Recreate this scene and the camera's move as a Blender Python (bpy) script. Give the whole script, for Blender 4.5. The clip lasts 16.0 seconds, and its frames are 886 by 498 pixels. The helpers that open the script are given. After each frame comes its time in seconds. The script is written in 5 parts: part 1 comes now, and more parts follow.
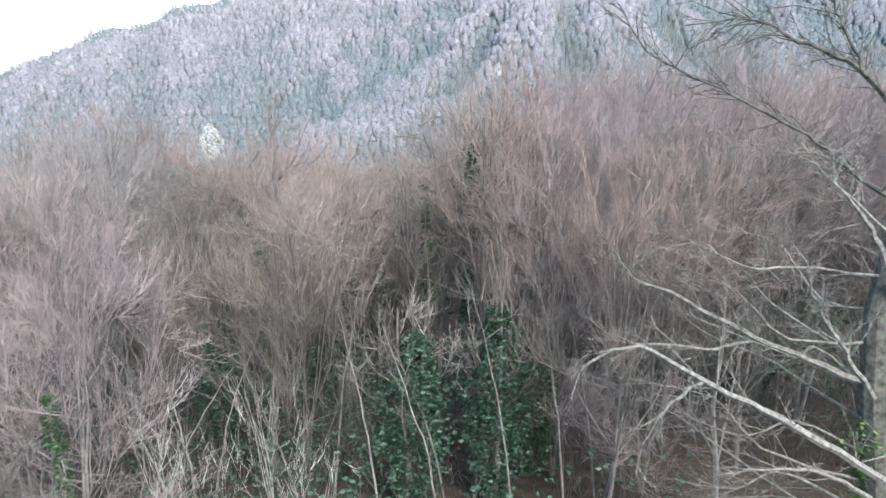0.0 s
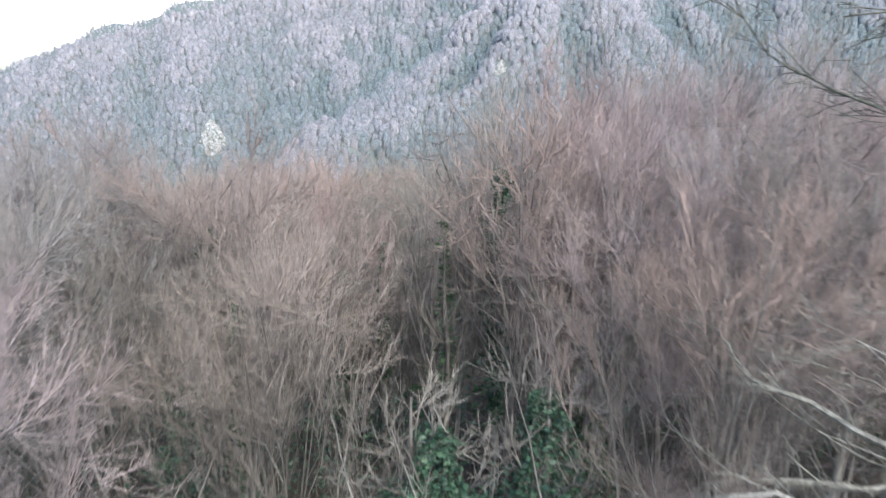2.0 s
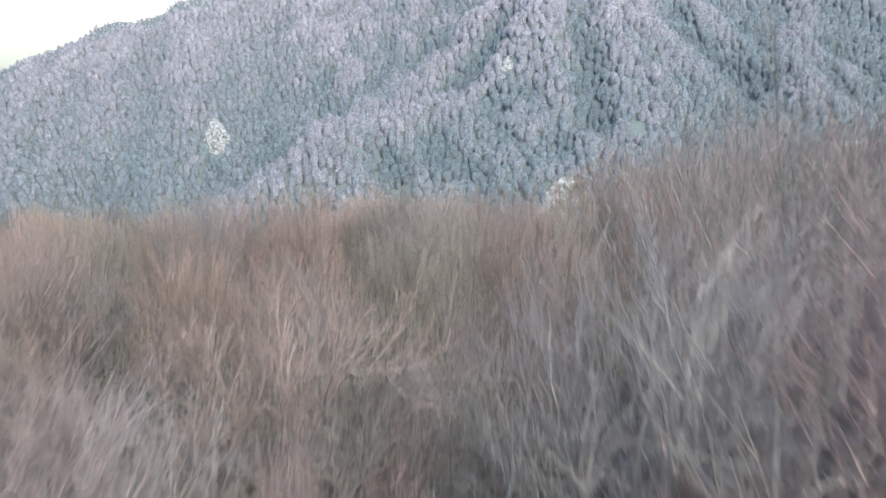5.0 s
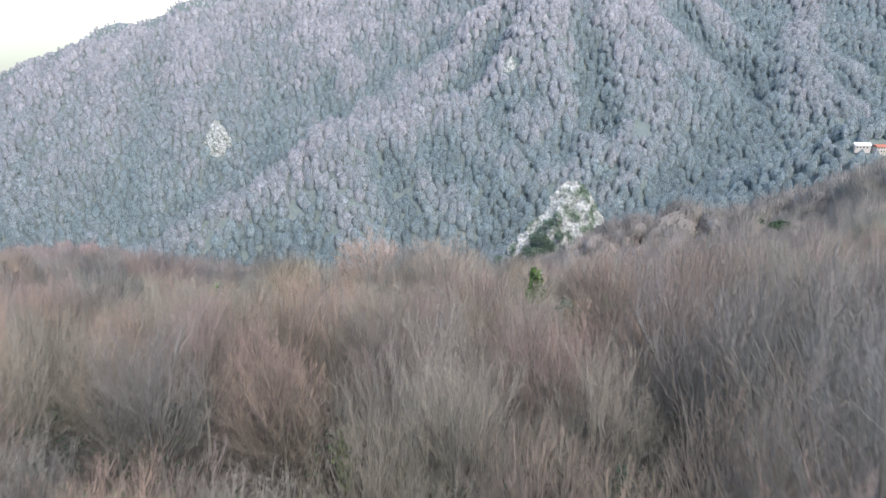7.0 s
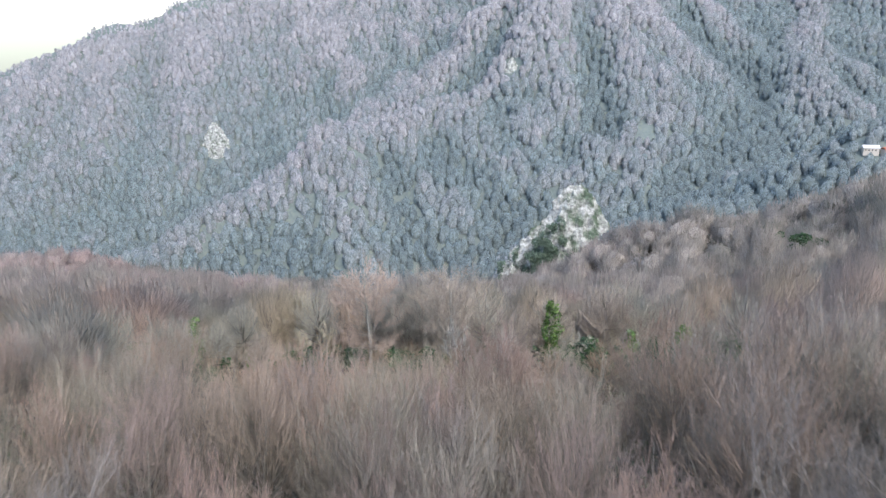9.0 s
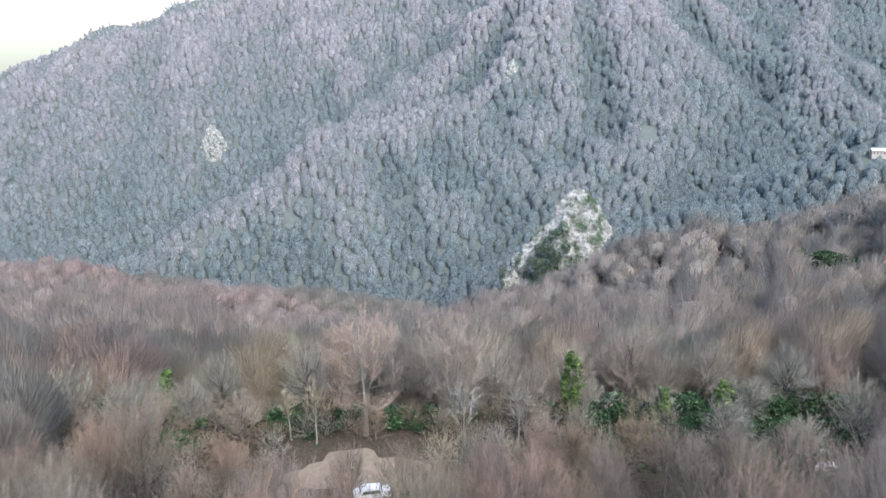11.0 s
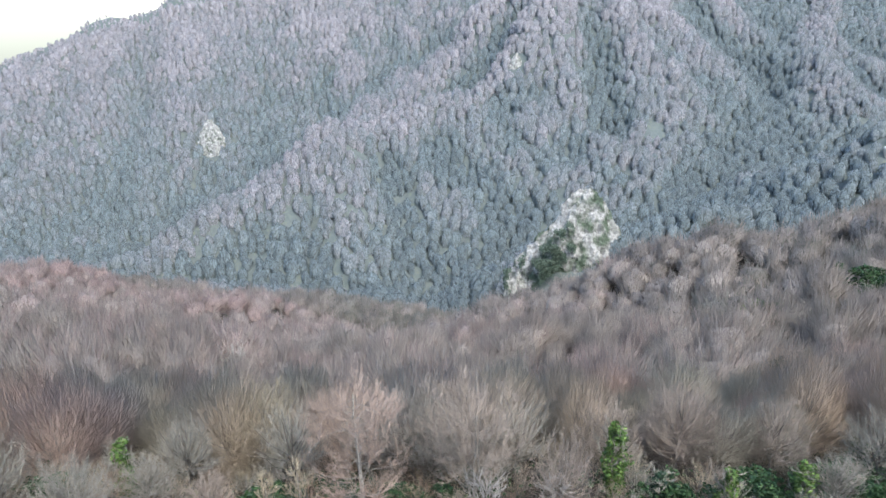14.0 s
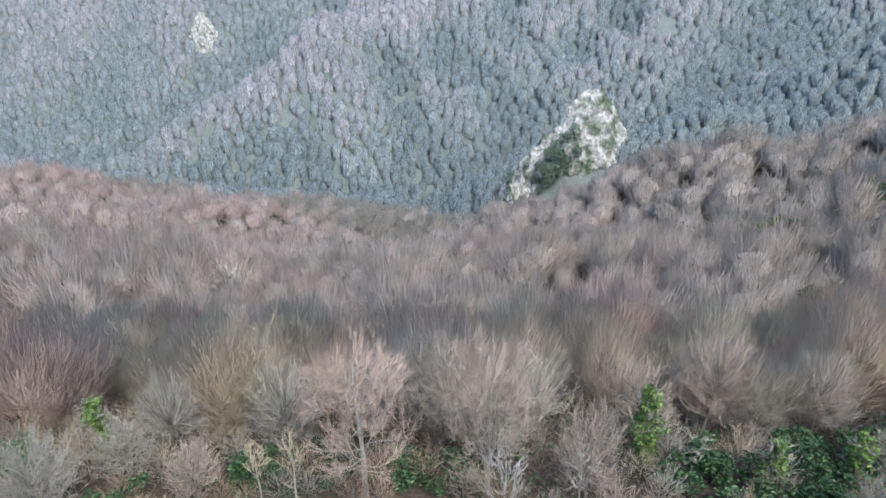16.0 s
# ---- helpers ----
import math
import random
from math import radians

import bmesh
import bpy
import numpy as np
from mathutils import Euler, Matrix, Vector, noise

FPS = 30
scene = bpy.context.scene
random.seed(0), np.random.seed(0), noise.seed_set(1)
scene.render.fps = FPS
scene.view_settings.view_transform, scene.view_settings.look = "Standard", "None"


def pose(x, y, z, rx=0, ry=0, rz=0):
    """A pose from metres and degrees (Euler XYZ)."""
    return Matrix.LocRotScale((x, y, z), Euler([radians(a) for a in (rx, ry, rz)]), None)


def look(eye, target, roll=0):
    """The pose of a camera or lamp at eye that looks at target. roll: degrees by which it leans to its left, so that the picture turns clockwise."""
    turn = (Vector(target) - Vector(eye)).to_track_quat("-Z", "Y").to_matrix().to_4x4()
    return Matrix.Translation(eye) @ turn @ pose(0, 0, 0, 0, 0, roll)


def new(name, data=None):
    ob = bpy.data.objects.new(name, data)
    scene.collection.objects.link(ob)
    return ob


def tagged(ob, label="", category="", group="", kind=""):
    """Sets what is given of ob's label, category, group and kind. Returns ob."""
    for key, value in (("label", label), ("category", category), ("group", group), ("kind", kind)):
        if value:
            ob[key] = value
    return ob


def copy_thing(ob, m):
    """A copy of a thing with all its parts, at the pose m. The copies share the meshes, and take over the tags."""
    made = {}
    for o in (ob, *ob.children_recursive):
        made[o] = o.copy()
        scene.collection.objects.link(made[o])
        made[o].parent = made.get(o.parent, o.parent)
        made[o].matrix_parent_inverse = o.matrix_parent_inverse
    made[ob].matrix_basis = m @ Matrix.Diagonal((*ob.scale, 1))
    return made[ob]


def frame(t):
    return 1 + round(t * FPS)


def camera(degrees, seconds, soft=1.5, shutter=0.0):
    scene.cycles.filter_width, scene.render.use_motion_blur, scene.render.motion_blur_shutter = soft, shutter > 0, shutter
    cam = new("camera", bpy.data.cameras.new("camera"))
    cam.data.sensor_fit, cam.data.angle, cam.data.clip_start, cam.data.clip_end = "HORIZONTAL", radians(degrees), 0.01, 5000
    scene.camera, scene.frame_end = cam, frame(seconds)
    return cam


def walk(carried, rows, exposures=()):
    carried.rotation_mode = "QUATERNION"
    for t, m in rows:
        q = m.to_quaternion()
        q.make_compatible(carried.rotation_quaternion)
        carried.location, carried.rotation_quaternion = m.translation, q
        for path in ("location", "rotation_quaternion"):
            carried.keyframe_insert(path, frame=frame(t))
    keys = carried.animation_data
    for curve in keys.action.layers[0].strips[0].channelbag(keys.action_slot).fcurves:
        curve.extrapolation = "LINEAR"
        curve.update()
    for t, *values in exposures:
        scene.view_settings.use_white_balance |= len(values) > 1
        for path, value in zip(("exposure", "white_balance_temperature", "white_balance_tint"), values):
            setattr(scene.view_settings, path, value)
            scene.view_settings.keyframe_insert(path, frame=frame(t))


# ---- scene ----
cam = camera(63.7, 16.0, soft=1.4, shutter=0.8)
PATH = [
    (0.0, pose(-0.00, 0.00, 0.00, 73.41, 0.00, 0.00)),
    (0.5, pose(-0.08, 0.84, -0.01, 73.32, 0.08, 0.04)),
    (1.0, pose(-0.19, 1.89, -0.01, 73.19, 0.07, 0.10)),
    (1.5, pose(-0.34, 3.08, -0.03, 73.21, -0.12, 0.15)),
    (2.0, pose(-0.50, 4.57, -0.02, 73.18, -0.17, 0.20)),
    (2.5, pose(-0.67, 6.24, 0.01, 73.18, -0.23, 0.28)),
    (3.0, pose(-0.85, 8.08, 0.06, 73.07, -0.24, 0.38)),
    (3.5, pose(-1.06, 10.10, 0.12, 72.97, -0.05, 0.44)),
    (4.0, pose(-1.28, 12.28, 0.22, 72.94, -0.00, 0.49)),
    (4.5, pose(-1.49, 14.29, 0.47, 72.86, 0.22, 0.52)),
    (5.0, pose(-1.68, 16.42, 0.93, 72.87, 0.15, 0.57)),
    (7.5, pose(-1.77, 30.81, 6.30, 72.64, 0.52, 0.76)),
    (8.0, pose(-2.08, 34.13, 6.36, 72.64, 0.58, 0.75)),
    (8.5, pose(-2.44, 37.48, 6.41, 72.66, 0.53, 0.75)),
    (9.0, pose(-2.82, 40.80, 6.45, 72.68, 0.48, 0.73)),
    (11.5, pose(-3.84, 58.14, 8.27, 72.66, 0.62, 0.70)),
    (12.0, pose(-4.14, 61.17, 8.27, 72.70, 0.63, 0.70)),
    (12.5, pose(-4.46, 64.17, 8.24, 72.72, 0.59, 0.73)),
    (13.0, pose(-4.79, 67.19, 8.23, 72.76, 0.52, 0.75)),
    (13.5, pose(-5.12, 70.21, 8.24, 72.78, 0.48, 0.77)),
    (14.0, pose(-5.44, 73.23, 8.22, 72.18, 0.45, 0.78)),
    (14.5, pose(-5.76, 76.25, 8.19, 70.21, 0.37, 0.82)),
    (15.0, pose(-6.08, 79.26, 8.19, 68.15, 0.30, 0.85)),
    (15.5, pose(-6.39, 82.24, 8.20, 66.10, 0.26, 0.87)),
    (16.0, pose(-6.70, 85.22, 8.21, 64.09, 0.28, 0.90)),
]
walk(cam, PATH, exposures=((0.0, 2.25), (2.5, 2.1), (5.0, 1.93), (9.0, 1.86), (12.5, 1.82), (15.0, 1.88), (16.0, 1.94)))

# ---- world, sun, exposure ----
world = bpy.data.worlds.new("sky")
scene.world = world
world.use_nodes = True
wn = world.node_tree.nodes
sky = wn.new("ShaderNodeTexSky")
sky.sky_type = 'NISHITA'
sky.sun_disc = False
SUN_EL, SUN_ROT = radians(50), radians(150)
sky.sun_elevation, sky.sun_rotation = SUN_EL, SUN_ROT
sky.air_density, sky.dust_density, sky.ozone_density = 1.0, 1.5, 1.0
bg = wn["Background"]
bg.inputs["Strength"].default_value = 0.15
world.node_tree.links.new(sky.outputs[0], bg.inputs[0])
sun = new("sun", bpy.data.lights.new("sun", 'SUN'))
sun.data.energy, sun.data.angle, sun.data.color = 1.3, radians(20), (1.0, 0.96, 0.92)
sun_dir = Vector((math.sin(SUN_ROT) * math.cos(SUN_EL), math.cos(SUN_ROT) * math.cos(SUN_EL), math.sin(SUN_EL)))
sun.matrix_world = look(sun_dir * 100, (0, 0, 0))


# ---- materials ----
def mat(name, rough=0.85):
    m = bpy.data.materials.new(name)
    m.use_nodes = True
    b = m.node_tree.nodes["Principled BSDF"]
    b.inputs["Roughness"].default_value = rough
    b.inputs["Specular IOR Level"].default_value = 0.2
    return m, m.node_tree, b


def ramp(nt, stops):
    r = nt.nodes.new("ShaderNodeValToRGB")
    e = r.color_ramp.elements
    while len(e) < len(stops):
        e.new(0.5)
    for k, (p, c) in zip(e, stops):
        k.position, k.color = p, (*c, 1)
    return r


def noise_tex(nt, scale, detail=4, coord="Object"):
    tc = nt.nodes.new("ShaderNodeTexCoord")
    n = nt.nodes.new("ShaderNodeTexNoise")
    n.inputs["Scale"].default_value, n.inputs["Detail"].default_value = scale, detail
    nt.links.new(tc.outputs[coord], n.inputs["Vector"])
    return n


def mix(nt, mode, fac, a, b):
    m = nt.nodes.new("ShaderNodeMix")
    m.data_type, m.blend_type = 'RGBA', mode
    for sock, v in ((m.inputs[0], fac), (m.inputs[6], a), (m.inputs[7], b)):
        if isinstance(v, (int, float)):
            sock.default_value = v
        elif isinstance(v, tuple):
            sock.default_value = (*v, 1)
        else:
            nt.links.new(v, sock)
    return m.outputs[2]


def wood_mat(name, stops, source="random", fine=6.0, fine_amount=0.5, low_shade=None, span=(4.0, 11.0), porous=False, thin=0.0, streaky=0.25, uneven=0.4):
    """Bark and twigs: a colour per tree from the stops, broken up by fine grain."""
    m, nt, b = mat(name)
    r = ramp(nt, stops)
    if source == "random":
        o = nt.nodes.new("ShaderNodeObjectInfo").outputs["Random"]
    else:
        a = nt.nodes.new("ShaderNodeAttribute")
        a.attribute_name = "tint"
        o = a.outputs["Fac"]
    nt.links.new(o, r.inputs[0])
    colour = r.outputs[0]
    # Low in the crown the twigs grey and darken: inner shade in the colour.
    if low_shade:
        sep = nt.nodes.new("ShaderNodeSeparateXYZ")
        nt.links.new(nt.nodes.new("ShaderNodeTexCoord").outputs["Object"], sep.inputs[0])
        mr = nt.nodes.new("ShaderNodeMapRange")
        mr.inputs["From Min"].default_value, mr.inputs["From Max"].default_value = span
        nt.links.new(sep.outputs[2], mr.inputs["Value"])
        colour = mix(nt, 'MIX', mr.outputs[0], low_shade, colour)
    n = noise_tex(nt, fine, 3)
    if source == "tint":
        mp = nt.nodes.new("ShaderNodeMapping")
        mp.inputs["Scale"].default_value = (1.0, 1.0, 0.22)
        nt.links.new(nt.nodes.new("ShaderNodeTexCoord").outputs["Object"], mp.inputs[0])
        nt.links.new(mp.outputs[0], n.inputs["Vector"])
    g = ramp(nt, [(0.3, (1 - fine_amount,) * 3), (0.7, (1 + 0.0,) * 3)])
    nt.links.new(n.outputs[0], g.inputs[0])
    colour = mix(nt, 'MULTIPLY', 1.0, colour, g.outputs[0])
    nt.links.new(colour, b.inputs["Base Color"])
    if porous:
        fan, solid = nt.nodes.new("ShaderNodeAttribute"), nt.nodes.new("ShaderNodeAttribute")
        fan.attribute_name, solid.attribute_name = "fan", "solid"
        o = noise_tex(nt, 1.0, 2)
        nt.links.new(fan.outputs["Vector"], o.inputs["Vector"])
        add = nt.nodes.new("ShaderNodeMath")
        nt.links.new(o.outputs[0], add.inputs[0])
        nt.links.new(solid.outputs["Fac"], add.inputs[1])
        each = ramp(nt, [(0.0, (1 - uneven,) * 3), (1.0, (1 + 0.6 * uneven,) * 3)])
        nt.links.new(nt.nodes.new("ShaderNodeNewGeometry").outputs["Random Per Island"], each.inputs[0])
        colour = mix(nt, 'MULTIPLY', 1.0, colour, each.outputs[0])
        streak = ramp(nt, [(0.32, (1 - streaky,) * 3), (0.66, (1 + 0.45 * streaky,) * 3)])
        nt.links.new(o.outputs[0], streak.inputs[0])
        colour = mix(nt, 'MULTIPLY', 1.0, colour, streak.outputs[0])
        nt.links.new(colour, b.inputs["Base Color"])
        k = ramp(nt, [(porous, (0.0,) * 3), (porous + 0.1, (1.0,) * 3)])
        nt.links.new(add.outputs[0], k.inputs[0])
        nt.links.new(k.outputs[0], b.inputs["Alpha"])
    if thin:
        t, both = nt.nodes.new("ShaderNodeBsdfTranslucent"), nt.nodes.new("ShaderNodeMixShader")
        nt.links.new(colour, t.inputs["Color"])
        both.inputs[0].default_value = thin
        out = nt.nodes["Material Output"].inputs["Surface"]
        if porous:
            see, hole = nt.nodes.new("ShaderNodeMixShader"), nt.nodes.new("ShaderNodeBsdfTransparent")
            nt.links.new(k.outputs[0], see.inputs[0])
            nt.links.new(hole.outputs[0], see.inputs[1])
            nt.links.new(t.outputs[0], see.inputs[2])
            t = see
        nt.links.new(b.outputs[0], both.inputs[1])
        nt.links.new(t.outputs[0], both.inputs[2])
        nt.links.new(both.outputs[0], out)
    return m


TWIGS = [(0.0, (0.250, 0.180, 0.152)), (0.2, (0.232, 0.186, 0.172)), (0.4, (0.192, 0.184, 0.174)), (0.6, (0.214, 0.202, 0.165)), (0.8, (0.262, 0.196, 0.160)), (1.0, (0.165, 0.160, 0.142))]
WOODTWIGS = [(0.0, (0.355, 0.272, 0.254)), (0.25, (0.332, 0.280, 0.258)), (0.45, (0.312, 0.284, 0.256)), (0.65, (0.288, 0.262, 0.234)), (0.85, (0.240, 0.222, 0.202)), (1.0, (0.198, 0.200, 0.175))]
# Far twigs run paler and bluer than near ones: distance haze in the colour.
FARTWIGS_HAZED = [(0.0, (0.148, 0.186, 0.194)), (0.25, (0.180, 0.222, 0.226)), (0.5, (0.225, 0.248, 0.256)), (0.75, (0.290, 0.290, 0.302)), (1.0, (0.375, 0.368, 0.380))]
M_TWIG = wood_mat("twig_bark", [(p, (1.27 * c[0], 1.21 * c[1], 1.16 * c[2])) for p, c in TWIGS], low_shade=(0.135, 0.13, 0.105))
M_TWIG_CROWN = wood_mat("twig_bark_crown", [(p, (1.85 * c[0], 1.85 * c[1], 1.75 * c[2])) for p, c in TWIGS], "random", 9.0, 0.3, porous=0.42, thin=0.5, uneven=0.3)
M_TWIG_STUFF = wood_mat("twig_bark_wood", WOODTWIGS, "tint", 3.2, 0.25, porous=0.42, thin=0.3, uneven=0.3)
M_TWIG_FAR = wood_mat("twig_bark_far_hazed", FARTWIGS_HAZED, "tint", 0.95, 0.25, porous=0.42, thin=0.25, streaky=0.5, uneven=0.14)
M_TWIG_FINE = wood_mat("fine_reddish_twig", [(p, (1.24 * c[0], 1.22 * c[1], 1.25 * c[2])) for p, c in TWIGS], low_shade=(0.10, 0.098, 0.082), span=(4.0, 10.5))
# TWIGS darkened evenly: the gloom under the trees is put into this colour.
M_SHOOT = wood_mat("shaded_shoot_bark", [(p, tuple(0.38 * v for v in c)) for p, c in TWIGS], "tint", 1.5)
M_ASH = wood_mat("grey_lichen_bark", [(0.0, (0.21, 0.205, 0.17)), (1.0, (0.25, 0.24, 0.205))], "random", 12.0, 0.7)
M_BARK = wood_mat("grey_bark", [(0.0, (0.11, 0.10, 0.085)), (0.5, (0.17, 0.155, 0.135)), (1.0, (0.23, 0.215, 0.185))], "random", 5.0)
M_PALE = wood_mat("pale_bark", [(0.0, (0.30, 0.285, 0.245)), (1.0, (0.36, 0.34, 0.30))], "random", 7.0, 0.65)
M_LICHEN = wood_mat("lichen_bark", [(0.0, (0.10, 0.10, 0.08)), (1.0, (0.15, 0.15, 0.12))], "random", 9.0, 0.75)


def leaf_mat(name, dark, light, rough=0.45):
    m, nt, b = mat(name, rough)
    g = nt.nodes.new("ShaderNodeNewGeometry")
    r = ramp(nt, [(0.0, dark), (1.0, light)])
    nt.links.new(g.outputs["Random Per Island"], r.inputs[0])
    n = noise_tex(nt, 1.3, 2)
    k = ramp(nt, [(0.35, (0.55,) * 3), (0.65, (1.0,) * 3)])
    nt.links.new(n.outputs[0], k.inputs[0])
    nt.links.new(mix(nt, 'MULTIPLY', 1.0, r.outputs[0], k.outputs[0]), b.inputs["Base Color"])
    return m


M_IVY = leaf_mat("ivy_leaf", (0.018, 0.045, 0.032), (0.06, 0.115, 0.065))
M_IVY_LIGHT = leaf_mat("ivy_leaf_light", (0.045, 0.10, 0.025), (0.14, 0.22, 0.055))
M_SCRUB = leaf_mat("crag_scrub_leaf", (0.07, 0.11, 0.08), (0.16, 0.21, 0.15))
M_LAUREL = leaf_mat("laurel_leaf", (0.02, 0.05, 0.022), (0.055, 0.11, 0.042))


def ground_mat():
    m, nt, b = mat("leaf_litter_scrub_far_hazed", 0.95)
    n1, n2 = noise_tex(nt, 0.06, 6), noise_tex(nt, 2.5, 8)
    r1 = ramp(nt, [(0.3, (0.055, 0.046, 0.033)), (0.55, (0.082, 0.066, 0.048)), (0.75, (0.045, 0.056, 0.032))])
    r2 = ramp(nt, [(0.3, (0.45,) * 3), (0.7, (1.0,) * 3)])
    nt.links.new(n1.outputs[0], r1.inputs[0])
    nt.links.new(n2.outputs[0], r2.inputs[0])
    nt.links.new(mix(nt, 'MULTIPLY', 1.0, r1.outputs[0], r2.outputs[0]), b.inputs["Base Color"])
    # Far ground blends to grey-green scrub, lightened for haze in the colour.
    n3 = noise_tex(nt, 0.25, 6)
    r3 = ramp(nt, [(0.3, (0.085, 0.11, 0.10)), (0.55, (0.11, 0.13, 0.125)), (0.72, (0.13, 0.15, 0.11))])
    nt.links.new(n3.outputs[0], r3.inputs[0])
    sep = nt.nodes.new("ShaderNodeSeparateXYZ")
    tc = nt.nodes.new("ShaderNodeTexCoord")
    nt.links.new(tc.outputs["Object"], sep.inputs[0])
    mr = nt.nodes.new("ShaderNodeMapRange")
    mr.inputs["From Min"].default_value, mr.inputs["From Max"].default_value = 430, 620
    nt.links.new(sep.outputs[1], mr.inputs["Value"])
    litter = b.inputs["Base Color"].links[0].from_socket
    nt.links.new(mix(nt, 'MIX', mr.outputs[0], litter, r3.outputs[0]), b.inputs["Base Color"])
    bp = nt.nodes.new("ShaderNodeBump")
    bp.inputs["Strength"].default_value = 0.6
    nt.links.new(n2.outputs[0], bp.inputs["Height"])
    nt.links.new(bp.outputs[0], b.inputs["Normal"])
    return m


def rock_mat(name, size, moss):
    m, nt, b = mat(name, 0.9)
    n1, n2 = noise_tex(nt, size, 10), noise_tex(nt, 0.35, 8)
    r1 = ramp(nt, [(moss, (0.08, 0.11, 0.075)), (moss + 0.07, (0.20, 0.215, 0.185)), (0.58, (0.38, 0.385, 0.36)), (0.8, (0.30, 0.30, 0.275))])
    r2 = ramp(nt, [(0.36, (0.5,) * 3), (0.6, (1.0,) * 3)])
    nt.links.new(n1.outputs[0], r1.inputs[0])
    nt.links.new(n2.outputs[0], r2.inputs[0])
    nt.links.new(mix(nt, 'MULTIPLY', 1.0, r1.outputs[0], r2.outputs[0]), b.inputs["Base Color"])
    bp = nt.nodes.new("ShaderNodeBump")
    bp.inputs["Strength"].default_value, bp.inputs["Distance"].default_value = 0.8, 2.0
    nt.links.new(n2.outputs[0], bp.inputs["Height"])
    nt.links.new(bp.outputs[0], b.inputs["Normal"])
    return m


def plain_mat(name, c, rough=0.6, grain=3.0):
    m, nt, b = mat(name, rough)
    n = noise_tex(nt, grain, 6)
    r = ramp(nt, [(0.3, tuple(0.75 * v for v in c)), (0.7, c)])
    nt.links.new(n.outputs[0], r.inputs[0])
    nt.links.new(r.outputs[0], b.inputs["Base Color"])
    return m


M_GROUND, M_ROCK, M_CRAG = ground_mat(), rock_mat("limestone", 0.075, 0.42), rock_mat("pale_limestone", 0.16, 0.30)
M_GRAVEL = plain_mat("pale_gravel", (0.23, 0.185, 0.14), 0.95, 1.5)
M_CAR = plain_mat("white_car_paint", (0.80, 0.80, 0.80), 0.3)
M_GLASS_DARK = plain_mat("tinted_car_glass", (0.05, 0.10, 0.08), 0.1)
M_RUBBER = plain_mat("tyre_rubber", (0.03, 0.03, 0.03), 0.8)
M_RENDER = plain_mat("pale_wall_render", (0.5, 0.45, 0.39), 0.8)
M_ROOF = plain_mat("red_roof_tile", (0.32, 0.12, 0.08), 0.8)
M_ROOF_PALE = plain_mat("pale_roof_sheet", (0.66, 0.66, 0.66), 0.5)
M_PANE = plain_mat("dark_window_pane", (0.04, 0.05, 0.06), 0.15)
M_GLOBE = plain_mat("white_lamp_globe", (0.85, 0.85, 0.83), 0.35)
M_POST = plain_mat("dark_metal_post", (0.05, 0.06, 0.05), 0.5)

# ---- terrain ----
rng = np.random.default_rng(7)
LATTICE = rng.random((64, 64))


def vnoise(x, y):
    """Smooth noise, 0 to 1, with cells of size one."""
    xi, yi = np.floor(x).astype(int), np.floor(y).astype(int)
    u, v = x - xi, y - yi
    u, v = u * u * (3 - 2 * u), v * v * (3 - 2 * v)
    a, b = LATTICE[xi % 64, yi % 64], LATTICE[(xi + 1) % 64, yi % 64]
    c, d = LATTICE[xi % 64, (yi + 1) % 64], LATTICE[(xi + 1) % 64, (yi + 1) % 64]
    return (a * (1 - u) + b * u) * (1 - v) + (c * (1 - u) + d * u) * v


def soft(x, k):
    """A smooth max(x, 0)."""
    return 0.5 * (x + np.sqrt(x * x + k * k))


def smax(a, b, k):
    return b + soft(a - b, k)


def ridge_z(x, y, crest, fall, rounding=4.0):
    """Height under a crest line from which the ground falls away on both sides."""
    best = np.full(np.shape(x), -1e9)
    for (x0, y0, z0), (x1, y1, z1) in zip(crest, crest[1:]):
        dx, dy = x1 - x0, y1 - y0
        s = np.clip(((x - x0) * dx + (y - y0) * dy) / (dx * dx + dy * dy), 0, 1)
        d = np.hypot(x - x0 - s * dx, y - y0 - s * dy)
        best = np.maximum(best, z0 + s * (z1 - z0) - fall * (np.sqrt(d * d + rounding ** 2) - rounding))
    return best


SPUR = [(-400, 800, -259), (-325, 830, -236), (-271, 870, -217), (-226, 910, -189), (-177, 960, -153), (-117, 1010, -120), (-52, 1050, -103), (18, 1090, -84), (86, 1140, -79), (136, 1230, -10), (194, 1350, 89), (330, 1700, 250)]
SPUR_EAST = [(253, 990, -187), (263, 1150, -99), (256, 1300, -20), (330, 1700, 180)]
SPUR_FAR_EAST = [(432, 980, -187), (520, 1130, -90), (600, 1300, -23), (760, 1700, 180)]
SADDLE = [(40, 690, -240), (108, 700, -192), (219, 690, -170), (366, 760, -172), (405, 765, -108), (560, 800, -95), (900, 900, -40)]


LEFT_HILL = [(-470, 570, -176), (-375, 540, -173), (-313, 520, -167), (-263, 500, -165), (-216, 480, -162), (-174, 462, -156), (-134, 445, -152), (-97, 420, -160), (-75, 400, -168), (-58, 380, -174)]
GULLY = [(a - 58, b + 46, 0) for a, b, c in SPUR[2:10]]
GULLY_EAST = [(a - 52, b + 20, 0) for a, b, c in SPUR_EAST]


